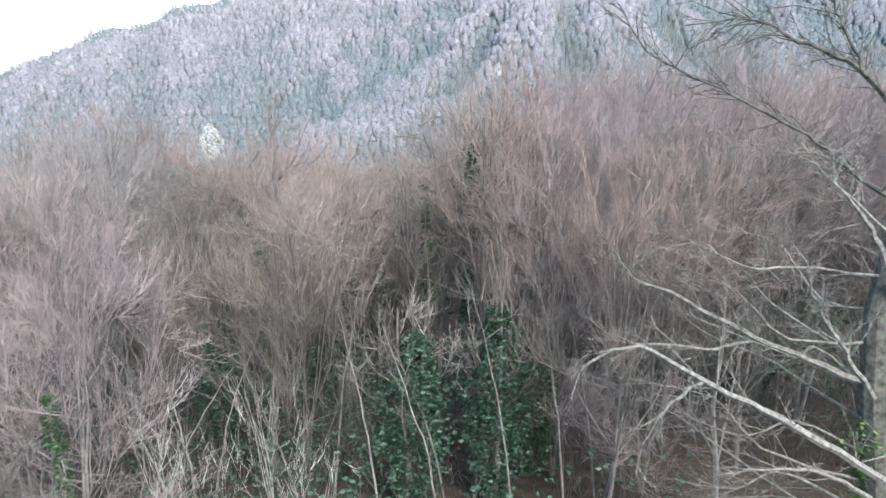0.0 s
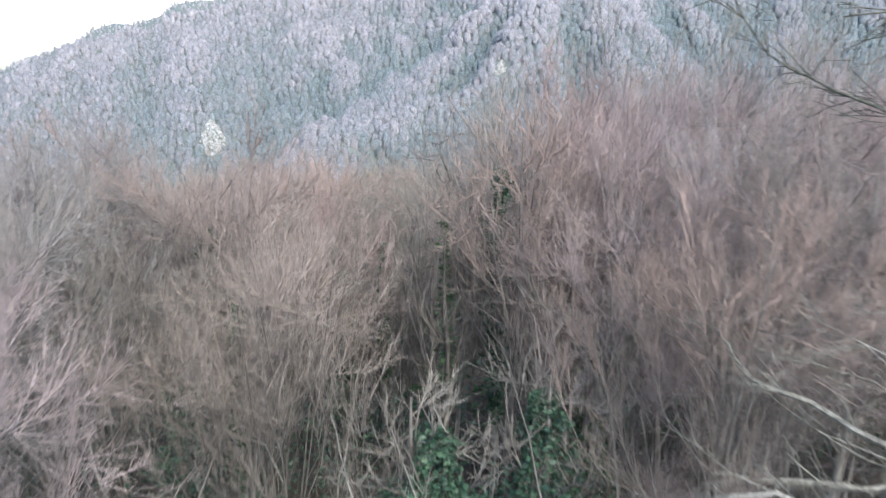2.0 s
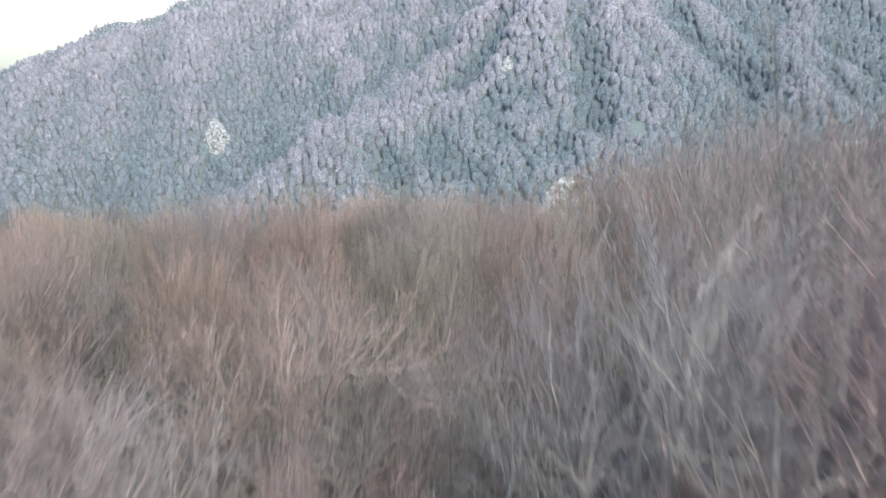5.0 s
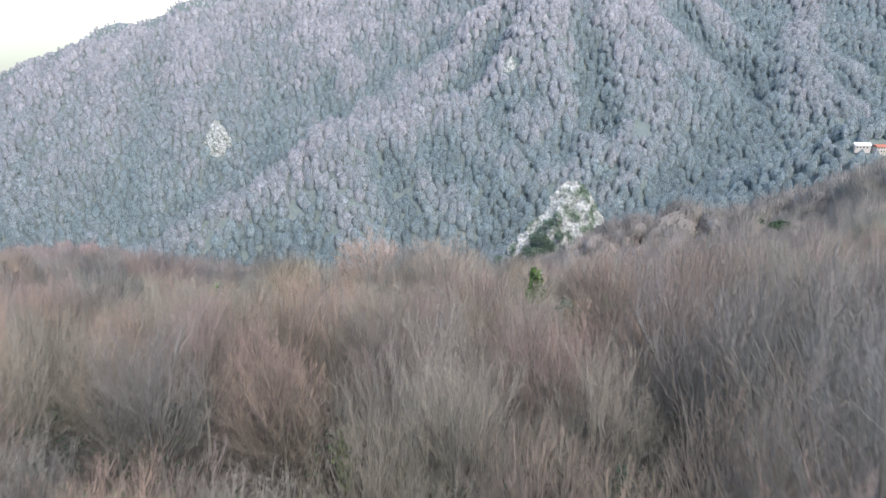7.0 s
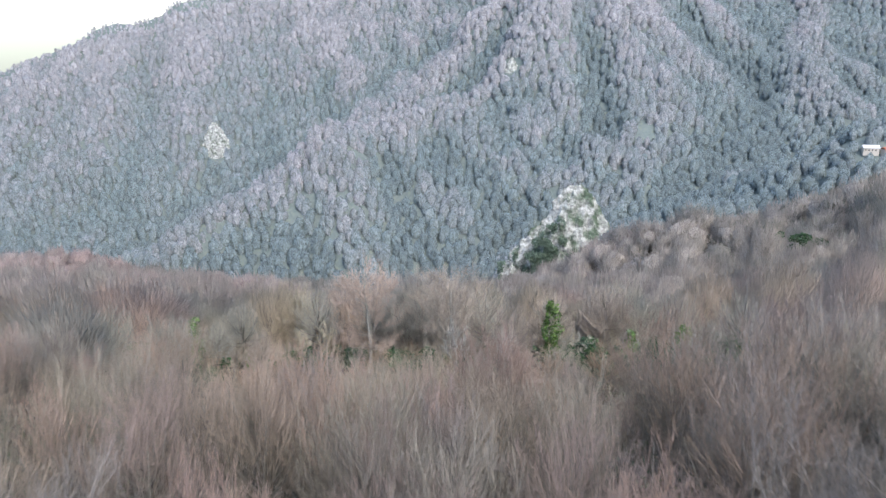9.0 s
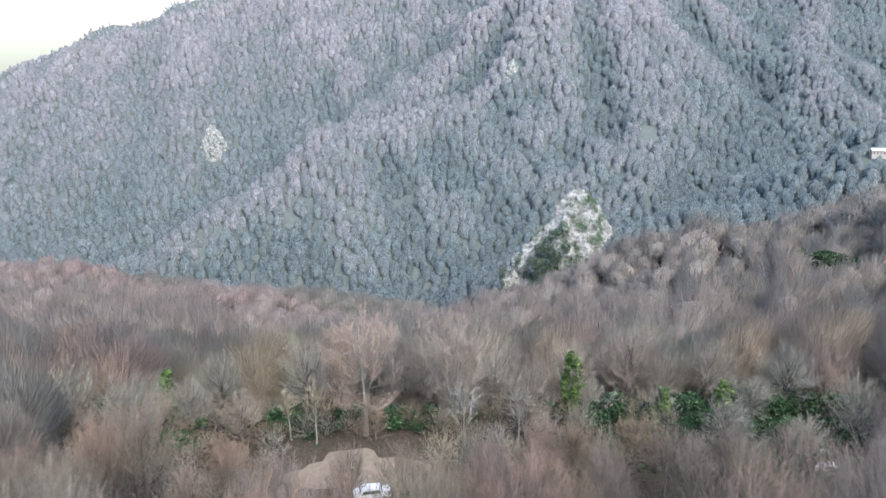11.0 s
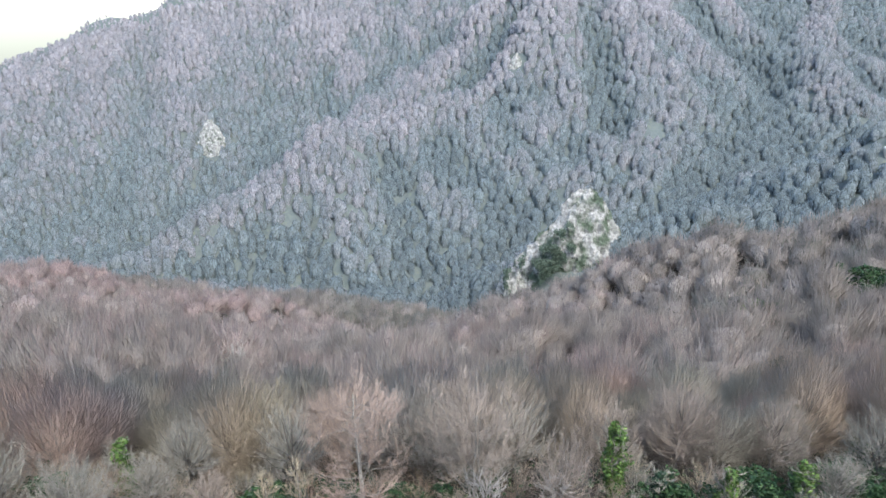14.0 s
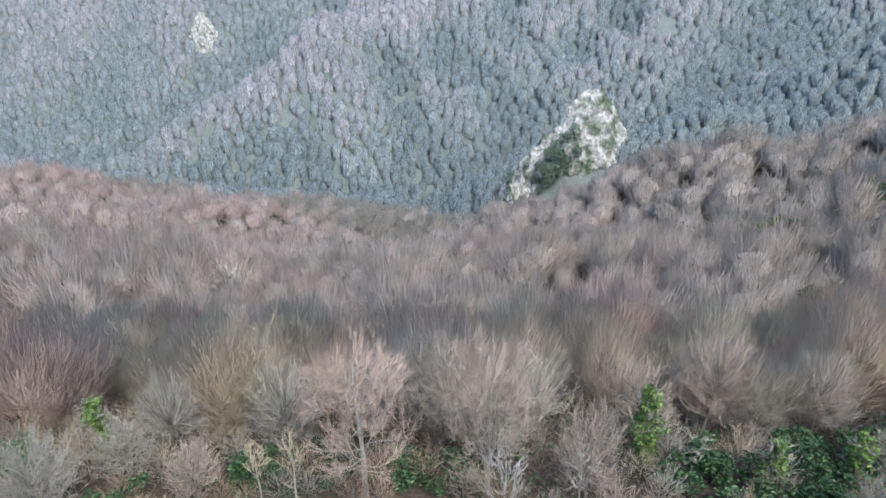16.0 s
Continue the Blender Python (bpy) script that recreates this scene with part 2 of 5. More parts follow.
def ground_z(x, y):
    x, y = np.asarray(x, float), np.asarray(y, float)
    near = np.interp(y, [-600, 0, 15, 40, 77, 106, 121, 137, 150, 190, 289, 400, 520, 700, 1100], [60, -10.5, -12, -18, -27, -35.5, -41, -43, -48, -67, -105, -153, -203, -262, -380])
    start = np.interp(y, [150, 200, 300, 400, 500], [45, 45, 30, -30, -40])
    near = near + 0.31 * soft(x - start, 15) * np.clip((y - 60) / 140, 0, 1) + 0.12 * soft(-x - 80, 20) * np.clip((y - 100) / 200, 0, 1)
    edge = np.interp(x, [-500, -330, -200, -97, -50, 20, 90, 150, 220, 370], [700, 590, 520, 440, 430, 480, 440, 400, 425, 470])
    near = near - 0.75 * soft(y - edge, 15)
    face = -136 + 0.57 * (y - 1281) + 0.081 * (x + 286)
    top = np.interp(x, [-1600, -871, -775, -539, 0, 700, 2000], [950, 1505, 1556, 1653, 2000, 2300, 2600])
    face = face - 0.95 * soft(y - top, 12)
    z = smax(near, face, 6)
    z = smax(z, ridge_z(x, y, LEFT_HILL, 0.42, 14.0), 5)
    for crest, fall in ((SPUR, 0.62), (SPUR_EAST, 0.55), (SPUR_FAR_EAST, 0.55), (SADDLE, 0.6)):
        z = smax(z, ridge_z(x, y, crest, fall), 5)
    z = smax(z, -320 + 0 * x, 10)
    gully = ridge_z(x, y, GULLY, 1.0, 0.01)
    z = z - 55 * np.exp(-(gully / 40) ** 2)
    z = z - 40 * np.exp(-(ridge_z(x, y, GULLY_EAST, 1.0, 0.01) / 36) ** 2)
    far = np.clip((y - 120) / 400, 0, 1)
    z = z + 7 * np.clip((y - 690) / 150, 0, 1)
    mid = np.clip((y - 135) / 120, 0, 1) * np.clip((430 - y) / 120, 0, 1)
    z = z + mid * (9 * (vnoise(x / 48 + 5, y / 34) - 0.5) + 6 * (vnoise(x / 21 + 2, y / 19) - 0.5))
    ribs = np.clip((y - 720) / 150, 0, 1)
    z = z + ribs * (34 * (vnoise((x + 0.25 * y) / 75 + 11, y / 330) - 0.5) + 16 * (vnoise((x + 0.2 * y) / 33, y / 120 + 5) - 0.5))
    slope = np.clip((y - 185) / 60, 0, 1) * np.clip((620 - y) / 100, 0, 1)
    z = z + slope * 15 * (vnoise((x - 0.4 * y) / 42 + 31, (y + 0.3 * x) / 55) - 0.5)
    z = z + far * (14 * (vnoise(x / 90, y / 110) - 0.5) + 12 * (vnoise(x / 37 + 9, y / 41) - 0.5)) + 1.6 * (vnoise(x / 11, y / 11) - 0.5)
    return z


def grid_object(name, xs, ys, material, zf):
    X, Y = np.meshgrid(xs, ys)
    V = np.stack([X, Y, zf(X, Y)], -1).reshape(-1, 3)
    nx, ny = len(xs), len(ys)
    i = (np.arange(ny - 1)[:, None] * nx + np.arange(nx - 1)[None, :]).ravel()
    F = np.stack([i, i + 1, i + nx + 1, i + nx], -1)
    return new(name, mesh_from(name, V, F, material, smooth=True))


def mesh_from(name, V, F, material, tint=None, smooth=False, normals=None, fan=None):
    me = bpy.data.meshes.new(name)
    n, k = F.shape
    me.vertices.add(len(V))
    me.vertices.foreach_set("co", np.ascontiguousarray(V, np.float32).ravel())
    me.loops.add(n * k)
    me.loops.foreach_set("vertex_index", np.ascontiguousarray(F, np.int32).ravel())
    me.polygons.add(n)
    me.polygons.foreach_set("loop_start", np.arange(0, n * k, k, dtype=np.int32))
    me.polygons.foreach_set("use_smooth", np.full(n, smooth))
    if tint is not None:
        me.attributes.new("tint", 'FLOAT', 'POINT').data.foreach_set("value", np.ascontiguousarray(tint, np.float32))
    if fan is not None:
        me.attributes.new("fan", 'FLOAT_VECTOR', 'POINT').data.foreach_set("vector", np.ascontiguousarray(fan[:, :3], np.float32).ravel())
        me.attributes.new("solid", 'FLOAT', 'POINT').data.foreach_set("value", np.ascontiguousarray(fan[:, 3], np.float32))
    me.update(calc_edges=True)
    if normals is not None:
        me.polygons.foreach_set("use_smooth", np.ones(n, bool))
        me.normals_split_custom_set_from_vertices(np.ascontiguousarray(normals, np.float32))
    me.materials.append(material)
    return me


def spaced(a, b, step0, limit, growth=1.12):
    out, step = [a], step0
    while out[-1] < limit:
        if out[-1] > b:
            step *= growth
        out.append(out[-1] + step)
    return out


xs = np.array(sorted(set([-v for v in spaced(0, 60, 4, 6000, 1.045)] + spaced(0, 60, 4, 6000, 1.045))))
ys = np.array(sorted(set([-v for v in spaced(0, 20, 6, 4000, 1.2)] + spaced(0, 150, 4, 8000, 1.018))))
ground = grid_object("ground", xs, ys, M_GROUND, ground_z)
tagged(ground, "brown leaf litter and moss on steep wooded hillsides", "ground", kind="structure")


# ---- trees: branch geometry ----
def frame_of(D):
    D = D / (np.linalg.norm(D, axis=-1, keepdims=True) + 1e-9)
    ref = np.where(np.abs(D[..., 2:3]) < 0.9, np.array([0, 0, 1.0]), np.array([1.0, 0, 0]))
    A = np.cross(D, ref)
    A /= np.linalg.norm(A, axis=-1, keepdims=True) + 1e-9
    return A, np.cross(D, A)


def tubes(P0, P1, R0, R1, sides=3):
    """Tapered lengths of branch: verts and triangles."""
    A, B = frame_of(P1 - P0)
    a = np.arange(sides) * 2 * np.pi / sides
    ring = A[:, None] * np.cos(a)[None, :, None] + B[:, None] * np.sin(a)[None, :, None]
    V = np.concatenate([P0[:, None] + ring * R0[:, None, None], P1[:, None] + ring * R1[:, None, None]], 1)
    i = np.arange(sides)
    j = (i + 1) % sides
    f = np.concatenate([np.stack([i, j, j + sides], -1), np.stack([i, j + sides, i + sides], -1)])
    F = f[None] + (np.arange(len(P0)) * 2 * sides)[:, None, None]
    return V.reshape(-1, 3), F.reshape(-1, 3)


def spikes(P0, P1, R0):
    """Pointed twigs: verts and triangles."""
    A, B = frame_of(P1 - P0)
    a = np.arange(3) * 2 * np.pi / 3
    ring = A[:, None] * np.cos(a)[None, :, None] + B[:, None] * np.sin(a)[None, :, None]
    V = np.concatenate([P0[:, None] + ring * R0[:, None, None], P1[:, None]], 1)
    F = np.array([[0, 1, 3], [1, 2, 3], [2, 0, 3]])[None] + (np.arange(len(P0)) * 4)[:, None, None]
    return V.reshape(-1, 3), F.reshape(-1, 3)


def join(pieces):
    V, F, n = [], [], 0
    for v, f in pieces:
        V.append(v)
        F.append(f + n)
        n += len(v)
    return np.concatenate(V), np.concatenate(F)


def unit(v):
    return v / (np.linalg.norm(v, axis=-1, keepdims=True) + 1e-9)


def polyline_tubes(P, R, sides):
    """Bent, tapered branches in one piece each. P: lines x points x 3, R: lines x points."""
    n, m = P.shape[:2]
    D = np.gradient(P, axis=1)
    D /= np.linalg.norm(D, axis=-1, keepdims=True) + 1e-9
    whole = unit(P[:, -1] - P[:, 0])
    ref = np.where(np.abs(whole[:, 2:3]) < 0.75, np.array([0, 0, 1.0]), np.array([0.8, 0.6, 0]))[:, None]
    A = unit(np.cross(D, ref))
    B = np.cross(D, A)
    a = np.arange(sides) * 2 * np.pi / sides
    ring = A[:, :, None] * np.cos(a)[:, None] + B[:, :, None] * np.sin(a)[:, None]
    V = (P[:, :, None] + ring * R[:, :, None, None]).reshape(-1, 3)
    i = np.arange(sides)
    j = (i + 1) % sides
    f = np.concatenate([np.stack([i, j, j + sides], -1), np.stack([i, j + sides, i + sides], -1)])
    F = f[None] + (np.arange(m - 1) * sides)[:, None, None]
    F = F.reshape(-1, 3)[None] + (np.arange(n) * m * sides)[:, None, None]
    return V, F.reshape(-1, 3)


def bare_tree(r, H, W, limbs, sprays, twigs, twig_r, trunk_r, low=0.3, dome=0.4, stems=1, fork=0.85, droop=0.0, fine=0):
    """A leafless tree: trunk, limbs that reach out and then up to a domed outline, side sprays and twigs.
    Returns (trunk, limb list, crown), each verts and triangles."""
    trunk_parts, limb_parts, crown_parts = [], [], []
    S0, SD, SL = [], [], []
    for st in range(stems):
        ang = r.uniform(0, 6.28)
        lean = (0.0 if stems == 1 else W * 0.28) * np.array([math.cos(ang + st * 2.4), math.sin(ang + st * 2.4), 0])
        u = np.linspace(0, 1, 7)
        axis = np.stack([np.zeros(7), np.zeros(7), u * H * fork], -1) + lean[None] * (u ** 1.5)[:, None]
        axis[1:, :2] += np.cumsum(r.normal(0, H * 0.007, (6, 2)), 0)
        rad = trunk_r / math.sqrt(stems) * (1 - 0.82 * u)
        rad[0] *= 1.35
        trunk_parts.append(polyline_tubes(axis[None], rad[None], 6))
        n = max(3, limbs // stems)
        s = low + (0.97 - low) * (np.arange(n) + r.random(n)) / n
        base = np.stack([np.interp(s, u, axis[:, k]) for k in range(3)], -1)
        az = np.arange(n) * 2.4 + r.uniform(0, 6.28) + r.normal(0, 0.3, n)
        rr = W / 2 * np.sqrt(r.uniform(0.12, 1.0, n)) * (1.0 - 0.2 * (s - low))
        ztip = H * ((1 - dome) + dome * np.sqrt(np.clip(1 - (rr / (W / 2)) ** 2, 0, 1))) * r.uniform(0.8, 0.96, n)
        ztip = np.where(s < low + droop, base[:, 2] + r.uniform(-0.02, 0.14, n) * H, ztip)
        tip = np.stack([base[:, 0] * 0.7 + rr * np.cos(az), base[:, 1] * 0.7 + rr * np.sin(az), ztip], -1)
        ctrl = base + (tip - base) * np.array([0.62, 0.62, 0.36]) + r.normal(0, 0.03 * H, (n, 3))
        t = np.linspace(0, 1, 5)[None, :, None]
        L = (1 - t) ** 2 * base[:, None] + 2 * t * (1 - t) * ctrl[:, None] + t * t * tip[:, None]
        L[:, 1:4] += r.normal(0, 0.008 * H, (n, 3, 3))
        rl = np.minimum(np.interp(s, u, rad)[:, None] * 0.46, (0.0026 if fine else 0.006) * H) * (1 - 0.85 * np.linspace(0, 1, 5))[None]
        for i in range(n):
            limb_parts.append(polyline_tubes(L[i:i + 1], rl[i:i + 1], 4 if fine else 3))
        m = sprays
        v = r.uniform(0.18, 1.0, (n, m))
        k = np.minimum((v * 4).astype(int), 3)
        w = (v * 4 - k)[..., None]
        ii = np.arange(n)[:, None]
        p = L[ii, k] * (1 - w) + L[ii, k + 1] * w
        d = unit(L[ii, k + 1] - L[ii, k]) * 0.8 + r.normal(0, 0.42, (n, m, 3)) + np.array([0, 0, 0.42])
        S0.append(p.reshape(-1, 3))
        SD.append(unit(d).reshape(-1, 3))
        SL.append((H * 0.135 * r.uniform(0.5, 1.15, (n, m)) * (1.15 - 0.45 * v)).reshape(-1))
    p, d, l = np.concatenate(S0), np.concatenate(SD), np.concatenate(SL)
    bend = unit(d + np.array([0, 0, 0.3]) + r.normal(0, 0.15, d.shape))
    mid, end = p + d * l[:, None] * 0.5, p + d * l[:, None] * 0.5 + bend * l[:, None] * 0.5
    sr = twig_r * 1.7 * np.ones(len(p))
    crown_parts.append(tubes(p, mid, sr, sr * 0.7))
    crown_parts.append(spikes(mid, end, sr * 0.7))
    q = np.repeat(np.arange(len(p)), twigs)
    v = r.uniform(0.1, 1.0, len(q))[:, None]
    tp = np.where(v < 0.5, p[q] + (mid - p)[q] * v * 2, mid[q] + (end - mid)[q] * (v * 2 - 1))
    td = unit(d[q] + r.normal(0, 0.45, (len(q), 3)) + np.array([0, 0, 0.35]))
    tl = l[q] * r.uniform(0.3, 0.75, len(q))
    te = tp + td * tl[:, None]
    crown_parts.append(spikes(tp, te, np.full(len(q), twig_r)))
    if fine:
        q = np.repeat(np.arange(len(tp)), fine)
        fp = tp[q] + (te - tp)[q] * r.uniform(0.15, 0.9, len(q))[:, None]
        fd = unit(td[q] + r.normal(0, 0.45, (len(q), 3)) + np.array([0, 0, 0.2]))
        crown_parts.append(spikes(fp, fp + fd * (tl[q] * r.uniform(0.3, 0.7, len(q)))[:, None], np.full(len(q), twig_r * 0.6)))
    return join(trunk_parts), limb_parts, join(crown_parts)


def part(name, vf, material, parent, label=""):
    ob = new(name, mesh_from(name, vf[0], vf[1], material, normals=vf[2] if len(vf) > 2 else None, fan=vf[3] if len(vf) > 3 else None))
    ob.parent = parent
    if label:
        ob["label"] = label
    return ob


def tree_thing(name, built, bark, twig, label, split=False):
    trunk, limbs, crown, *normals = built
    root = new(name)
    if split:
        part("trunk", trunk, bark, root)
        for l in limbs:
            part("limb", l, bark, root)
    else:
        part("trunk", join([trunk, *limbs]), bark, root)
    part("crown", (*crown, *normals), twig, root)
    return tagged(root, label, "tree")


def leaves(r, centres, size):
    """Small folded leaves at the centres."""
    n = len(centres)
    d = unit(r.normal(0, 1, (n, 3)))
    a, b = frame_of(d)
    s = size * r.uniform(0.6, 1.3, n)[:, None]
    fold = d * s * 0.25
    V = np.stack([centres - a * s, centres - b * s * 0.6 + fold, centres + a * s, centres + b * s * 0.6 + fold], 1).reshape(-1, 3)
    F = (np.array([[0, 1, 2], [0, 2, 3]])[None] + (np.arange(n) * 4)[:, None, None]).reshape(-1, 3)
    return V, F


def scatter(x0, x1, y0, y1, step, r, keep):
    gx, gy = np.meshgrid(np.arange(x0, x1, step), np.arange(y0, y1, step))
    gx = gx.ravel() + r.uniform(-0.45, 0.45, gx.size) * step
    gy = gy.ravel() + r.uniform(-0.45, 0.45, gy.size) * step
    k = keep(gx, gy)
    return gx[k], gy[k]


def wood(name, label, templates, x, y, scale, tint, material):
    """Many trees as one mass: copies of the templates, turned and scaled."""
    Vs, Fs, Ts, Ns, Ps, n = [], [], [], [], [], 0
    z = ground_z(x, y) - 0.3
    r = np.random.default_rng(len(x))
    which = r.integers(0, len(templates), len(x))
    rot = r.uniform(0, 6.28, len(x))
    for k, (V, F, *N) in enumerate(templates):
        m = which == k
        if not m.any():
            continue
        c, s = np.cos(rot[m])[:, None], np.sin(rot[m])[:, None]
        sc = scale[m][:, None]
        wide = sc * r.uniform(0.85, 1.2, m.sum())[:, None]
        P = np.stack([(V[:, 0] * c - V[:, 1] * s) * wide + x[m][:, None], (V[:, 0] * s + V[:, 1] * c) * wide + y[m][:, None], V[:, 2] * sc + z[m][:, None]], -1)
        Vs.append(P.reshape(-1, 3))
        G = F[None] + (np.arange(m.sum()) * len(V))[:, None, None]
        if N:
            # loose twigs have no inside: wind them all towards the open side of the valley
            lo, hi = N[3]
            A, B, C = (P[:, F[lo:hi, q]] for q in range(3))
            away = np.cross(B - A, C - A)[..., 1] > 0
            G[:, lo:hi] = np.where(away[..., None], G[:, lo:hi][..., [1, 0, 2]], G[:, lo:hi])
        Fs.append(G.reshape(-1, 3) + n)
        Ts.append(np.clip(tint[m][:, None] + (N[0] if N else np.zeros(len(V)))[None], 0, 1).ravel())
        if N:
            Ps.append((N[2][None] + np.column_stack([r.uniform(0, 400, (len(c), 3)), np.zeros(len(c))])[:, None]).reshape(-1, 4))
            N = N[1]
            Ns.append(np.stack([N[:, 0] * c - N[:, 1] * s, N[:, 0] * s + N[:, 1] * c, np.broadcast_to(N[:, 2], (len(c), len(N)))], -1).reshape(-1, 3))
        n += m.sum() * len(V)
    ob = new(name, mesh_from(name, np.concatenate(Vs), np.concatenate(Fs), material, np.concatenate(Ts), normals=np.concatenate(Ns) if Ns else None, fan=np.concatenate(Ps) if Ps else None))
    return tagged(ob, label, "woodland", kind="stuff")


def plume_tree(r, H, W, twigs, width, length, trunk_r, layers, sides, fan, low=0.12, lumps=0.1, stems=1, spread=0.22, up=0.45, rough=0.08, flat=0.35):
    """A leafless tree of a wood: pale stems, nested layers of twigs too fine to tell apart that grow more open
    outwards, and loose twig ends all round. layers: (size, how solid). Returns verts, triangles, tint shifts, normals and twig coordinates."""
    mid = H * (low + 1) / 2
    a1, a2, a3 = r.uniform(0, 6.28, 3)
    skew = r.normal(0, 0.06 * W, 2)

    def surface(c, az, q):
        sn = np.sqrt(np.clip(1 - c * c, 0, 1)) ** 0.85
        q = q * (1 + lumps * np.sin(2 * az + a1 + 2 * c) + lumps * np.sin(3 * az + a2 + 4 * c) + 0.7 * lumps * np.sin(6 * az + a3 + 6 * c))
        P = np.stack([W / 2 * sn * np.cos(az) * q + skew[0] * c, W / 2 * sn * np.sin(az) * q + skew[1] * c, mid + (H - mid) * c * q], -1)
        N = unit(np.stack([np.cos(az) * sn * (1 - flat), np.sin(az) * sn * (1 - flat), flat + 0.5 * c], -1))
        return P, N

    pieces, normals, shift, fans = [], [], [], []
    rings = max(sides * 2 // 3, 4)
    k = np.arange(sides)
    nxt = (k + 1) % sides
    F = [np.stack([np.zeros(sides, int), 1 + k, 1 + nxt], -1)]
    for g in range(rings - 1):
        o, p = 1 + g * sides, 1 + (g + 1) * sides
        F += [np.stack([o + k, p + k, o + nxt], -1), np.stack([o + nxt, p + k, p + nxt], -1)]
    F = np.concatenate(F)
    for size, solid in layers:
        c = np.concatenate([[0.99], np.repeat(np.linspace(0.97, -0.6, rings + 1)[1:], sides)])
        az = np.concatenate([[0.0], (np.tile(np.arange(sides), rings) + np.repeat(np.arange(rings) * 0.5, sides)) * 6.2832 / sides])
        P, N = surface(c, az, size * r.uniform(1 - rough, 1 + rough, len(c)))
        sn = fan * np.minimum(np.sqrt(1 - c * c) + 0.2, 1)
        pieces.append((P, F))
        normals.append(N)
        shift.append(r.normal(0, 0.05, len(P)))
        fans.append(np.stack([sn * np.cos(az), sn * np.sin(az), 4.0 * c + 40 * size, np.full(len(c), solid)], -1))
    c = 1 - (np.arange(twigs) + r.random(twigs)) / twigs * 1.45
    az = np.arange(twigs) * 2.39996 + r.normal(0, 0.6, twigs)
    end, out = surface(c, az, 1.16 - 0.36 * r.random(twigs) ** 0.9)
    d = unit(unit(end - np.array([0, 0, mid - 0.2 * H])) + r.normal(0, spread, (twigs, 3)) + np.array([0, 0, up]))
    start = end - d * (length * r.uniform(0.6, 1.2, twigs))[:, None]
    side = unit(np.cross(d, out) + r.normal(0, 0.3, (twigs, 3))) * width / 2
    T = np.stack([start - side, start + side, end], 1)
    turned = np.einsum("ij,ij->i", np.cross(T[:, 1] - T[:, 0], T[:, 2] - T[:, 0]), out) < 0
    T[turned] = T[turned][:, [1, 0, 2]]
    lo = sum(len(f) for v, f in pieces)
    pieces.append((T.reshape(-1, 3), np.arange(twigs * 3).reshape(-1, 3)))
    normals.append(np.repeat(unit(out + r.normal(0, 0.1, out.shape)), 3, 0))
    shift.append(np.repeat(r.normal(0.05, 0.17, twigs), 3))
    for k in range(stems):
        lean = 0.0 if stems == 1 else W * 0.16
        top = np.array([[skew[0] + lean * math.cos(2.4 * k + a1), skew[1] + lean * math.sin(2.4 * k + a1), H * 0.82]])
        trunk = tubes(np.array([[0, 0, -0.4]]), top, np.array([trunk_r]), np.array([trunk_r * 0.45]))
        pieces.append(trunk)
        normals.append(unit(trunk[0] * np.array([1, 1, 0]) + np.array([0, -0.01, 0.3])))
        shift.append(np.full(len(trunk[0]), 0.3))
    V, F = join(pieces)
    opaque = np.tile(np.array([0.0, 0.0, 0.0, 1.0]), (len(V) - sum(len(f) for f in fans), 1))
    return V, F, np.concatenate(shift), np.concatenate(normals), np.concatenate([*fans, opaque]), (lo, lo + twigs)


def in_view(x, y, margin=30):
    """The wedge of hillside that lies ahead of the flight."""
    return np.abs(x + 0.05 * y) < 0.66 * (y + 5) + margin



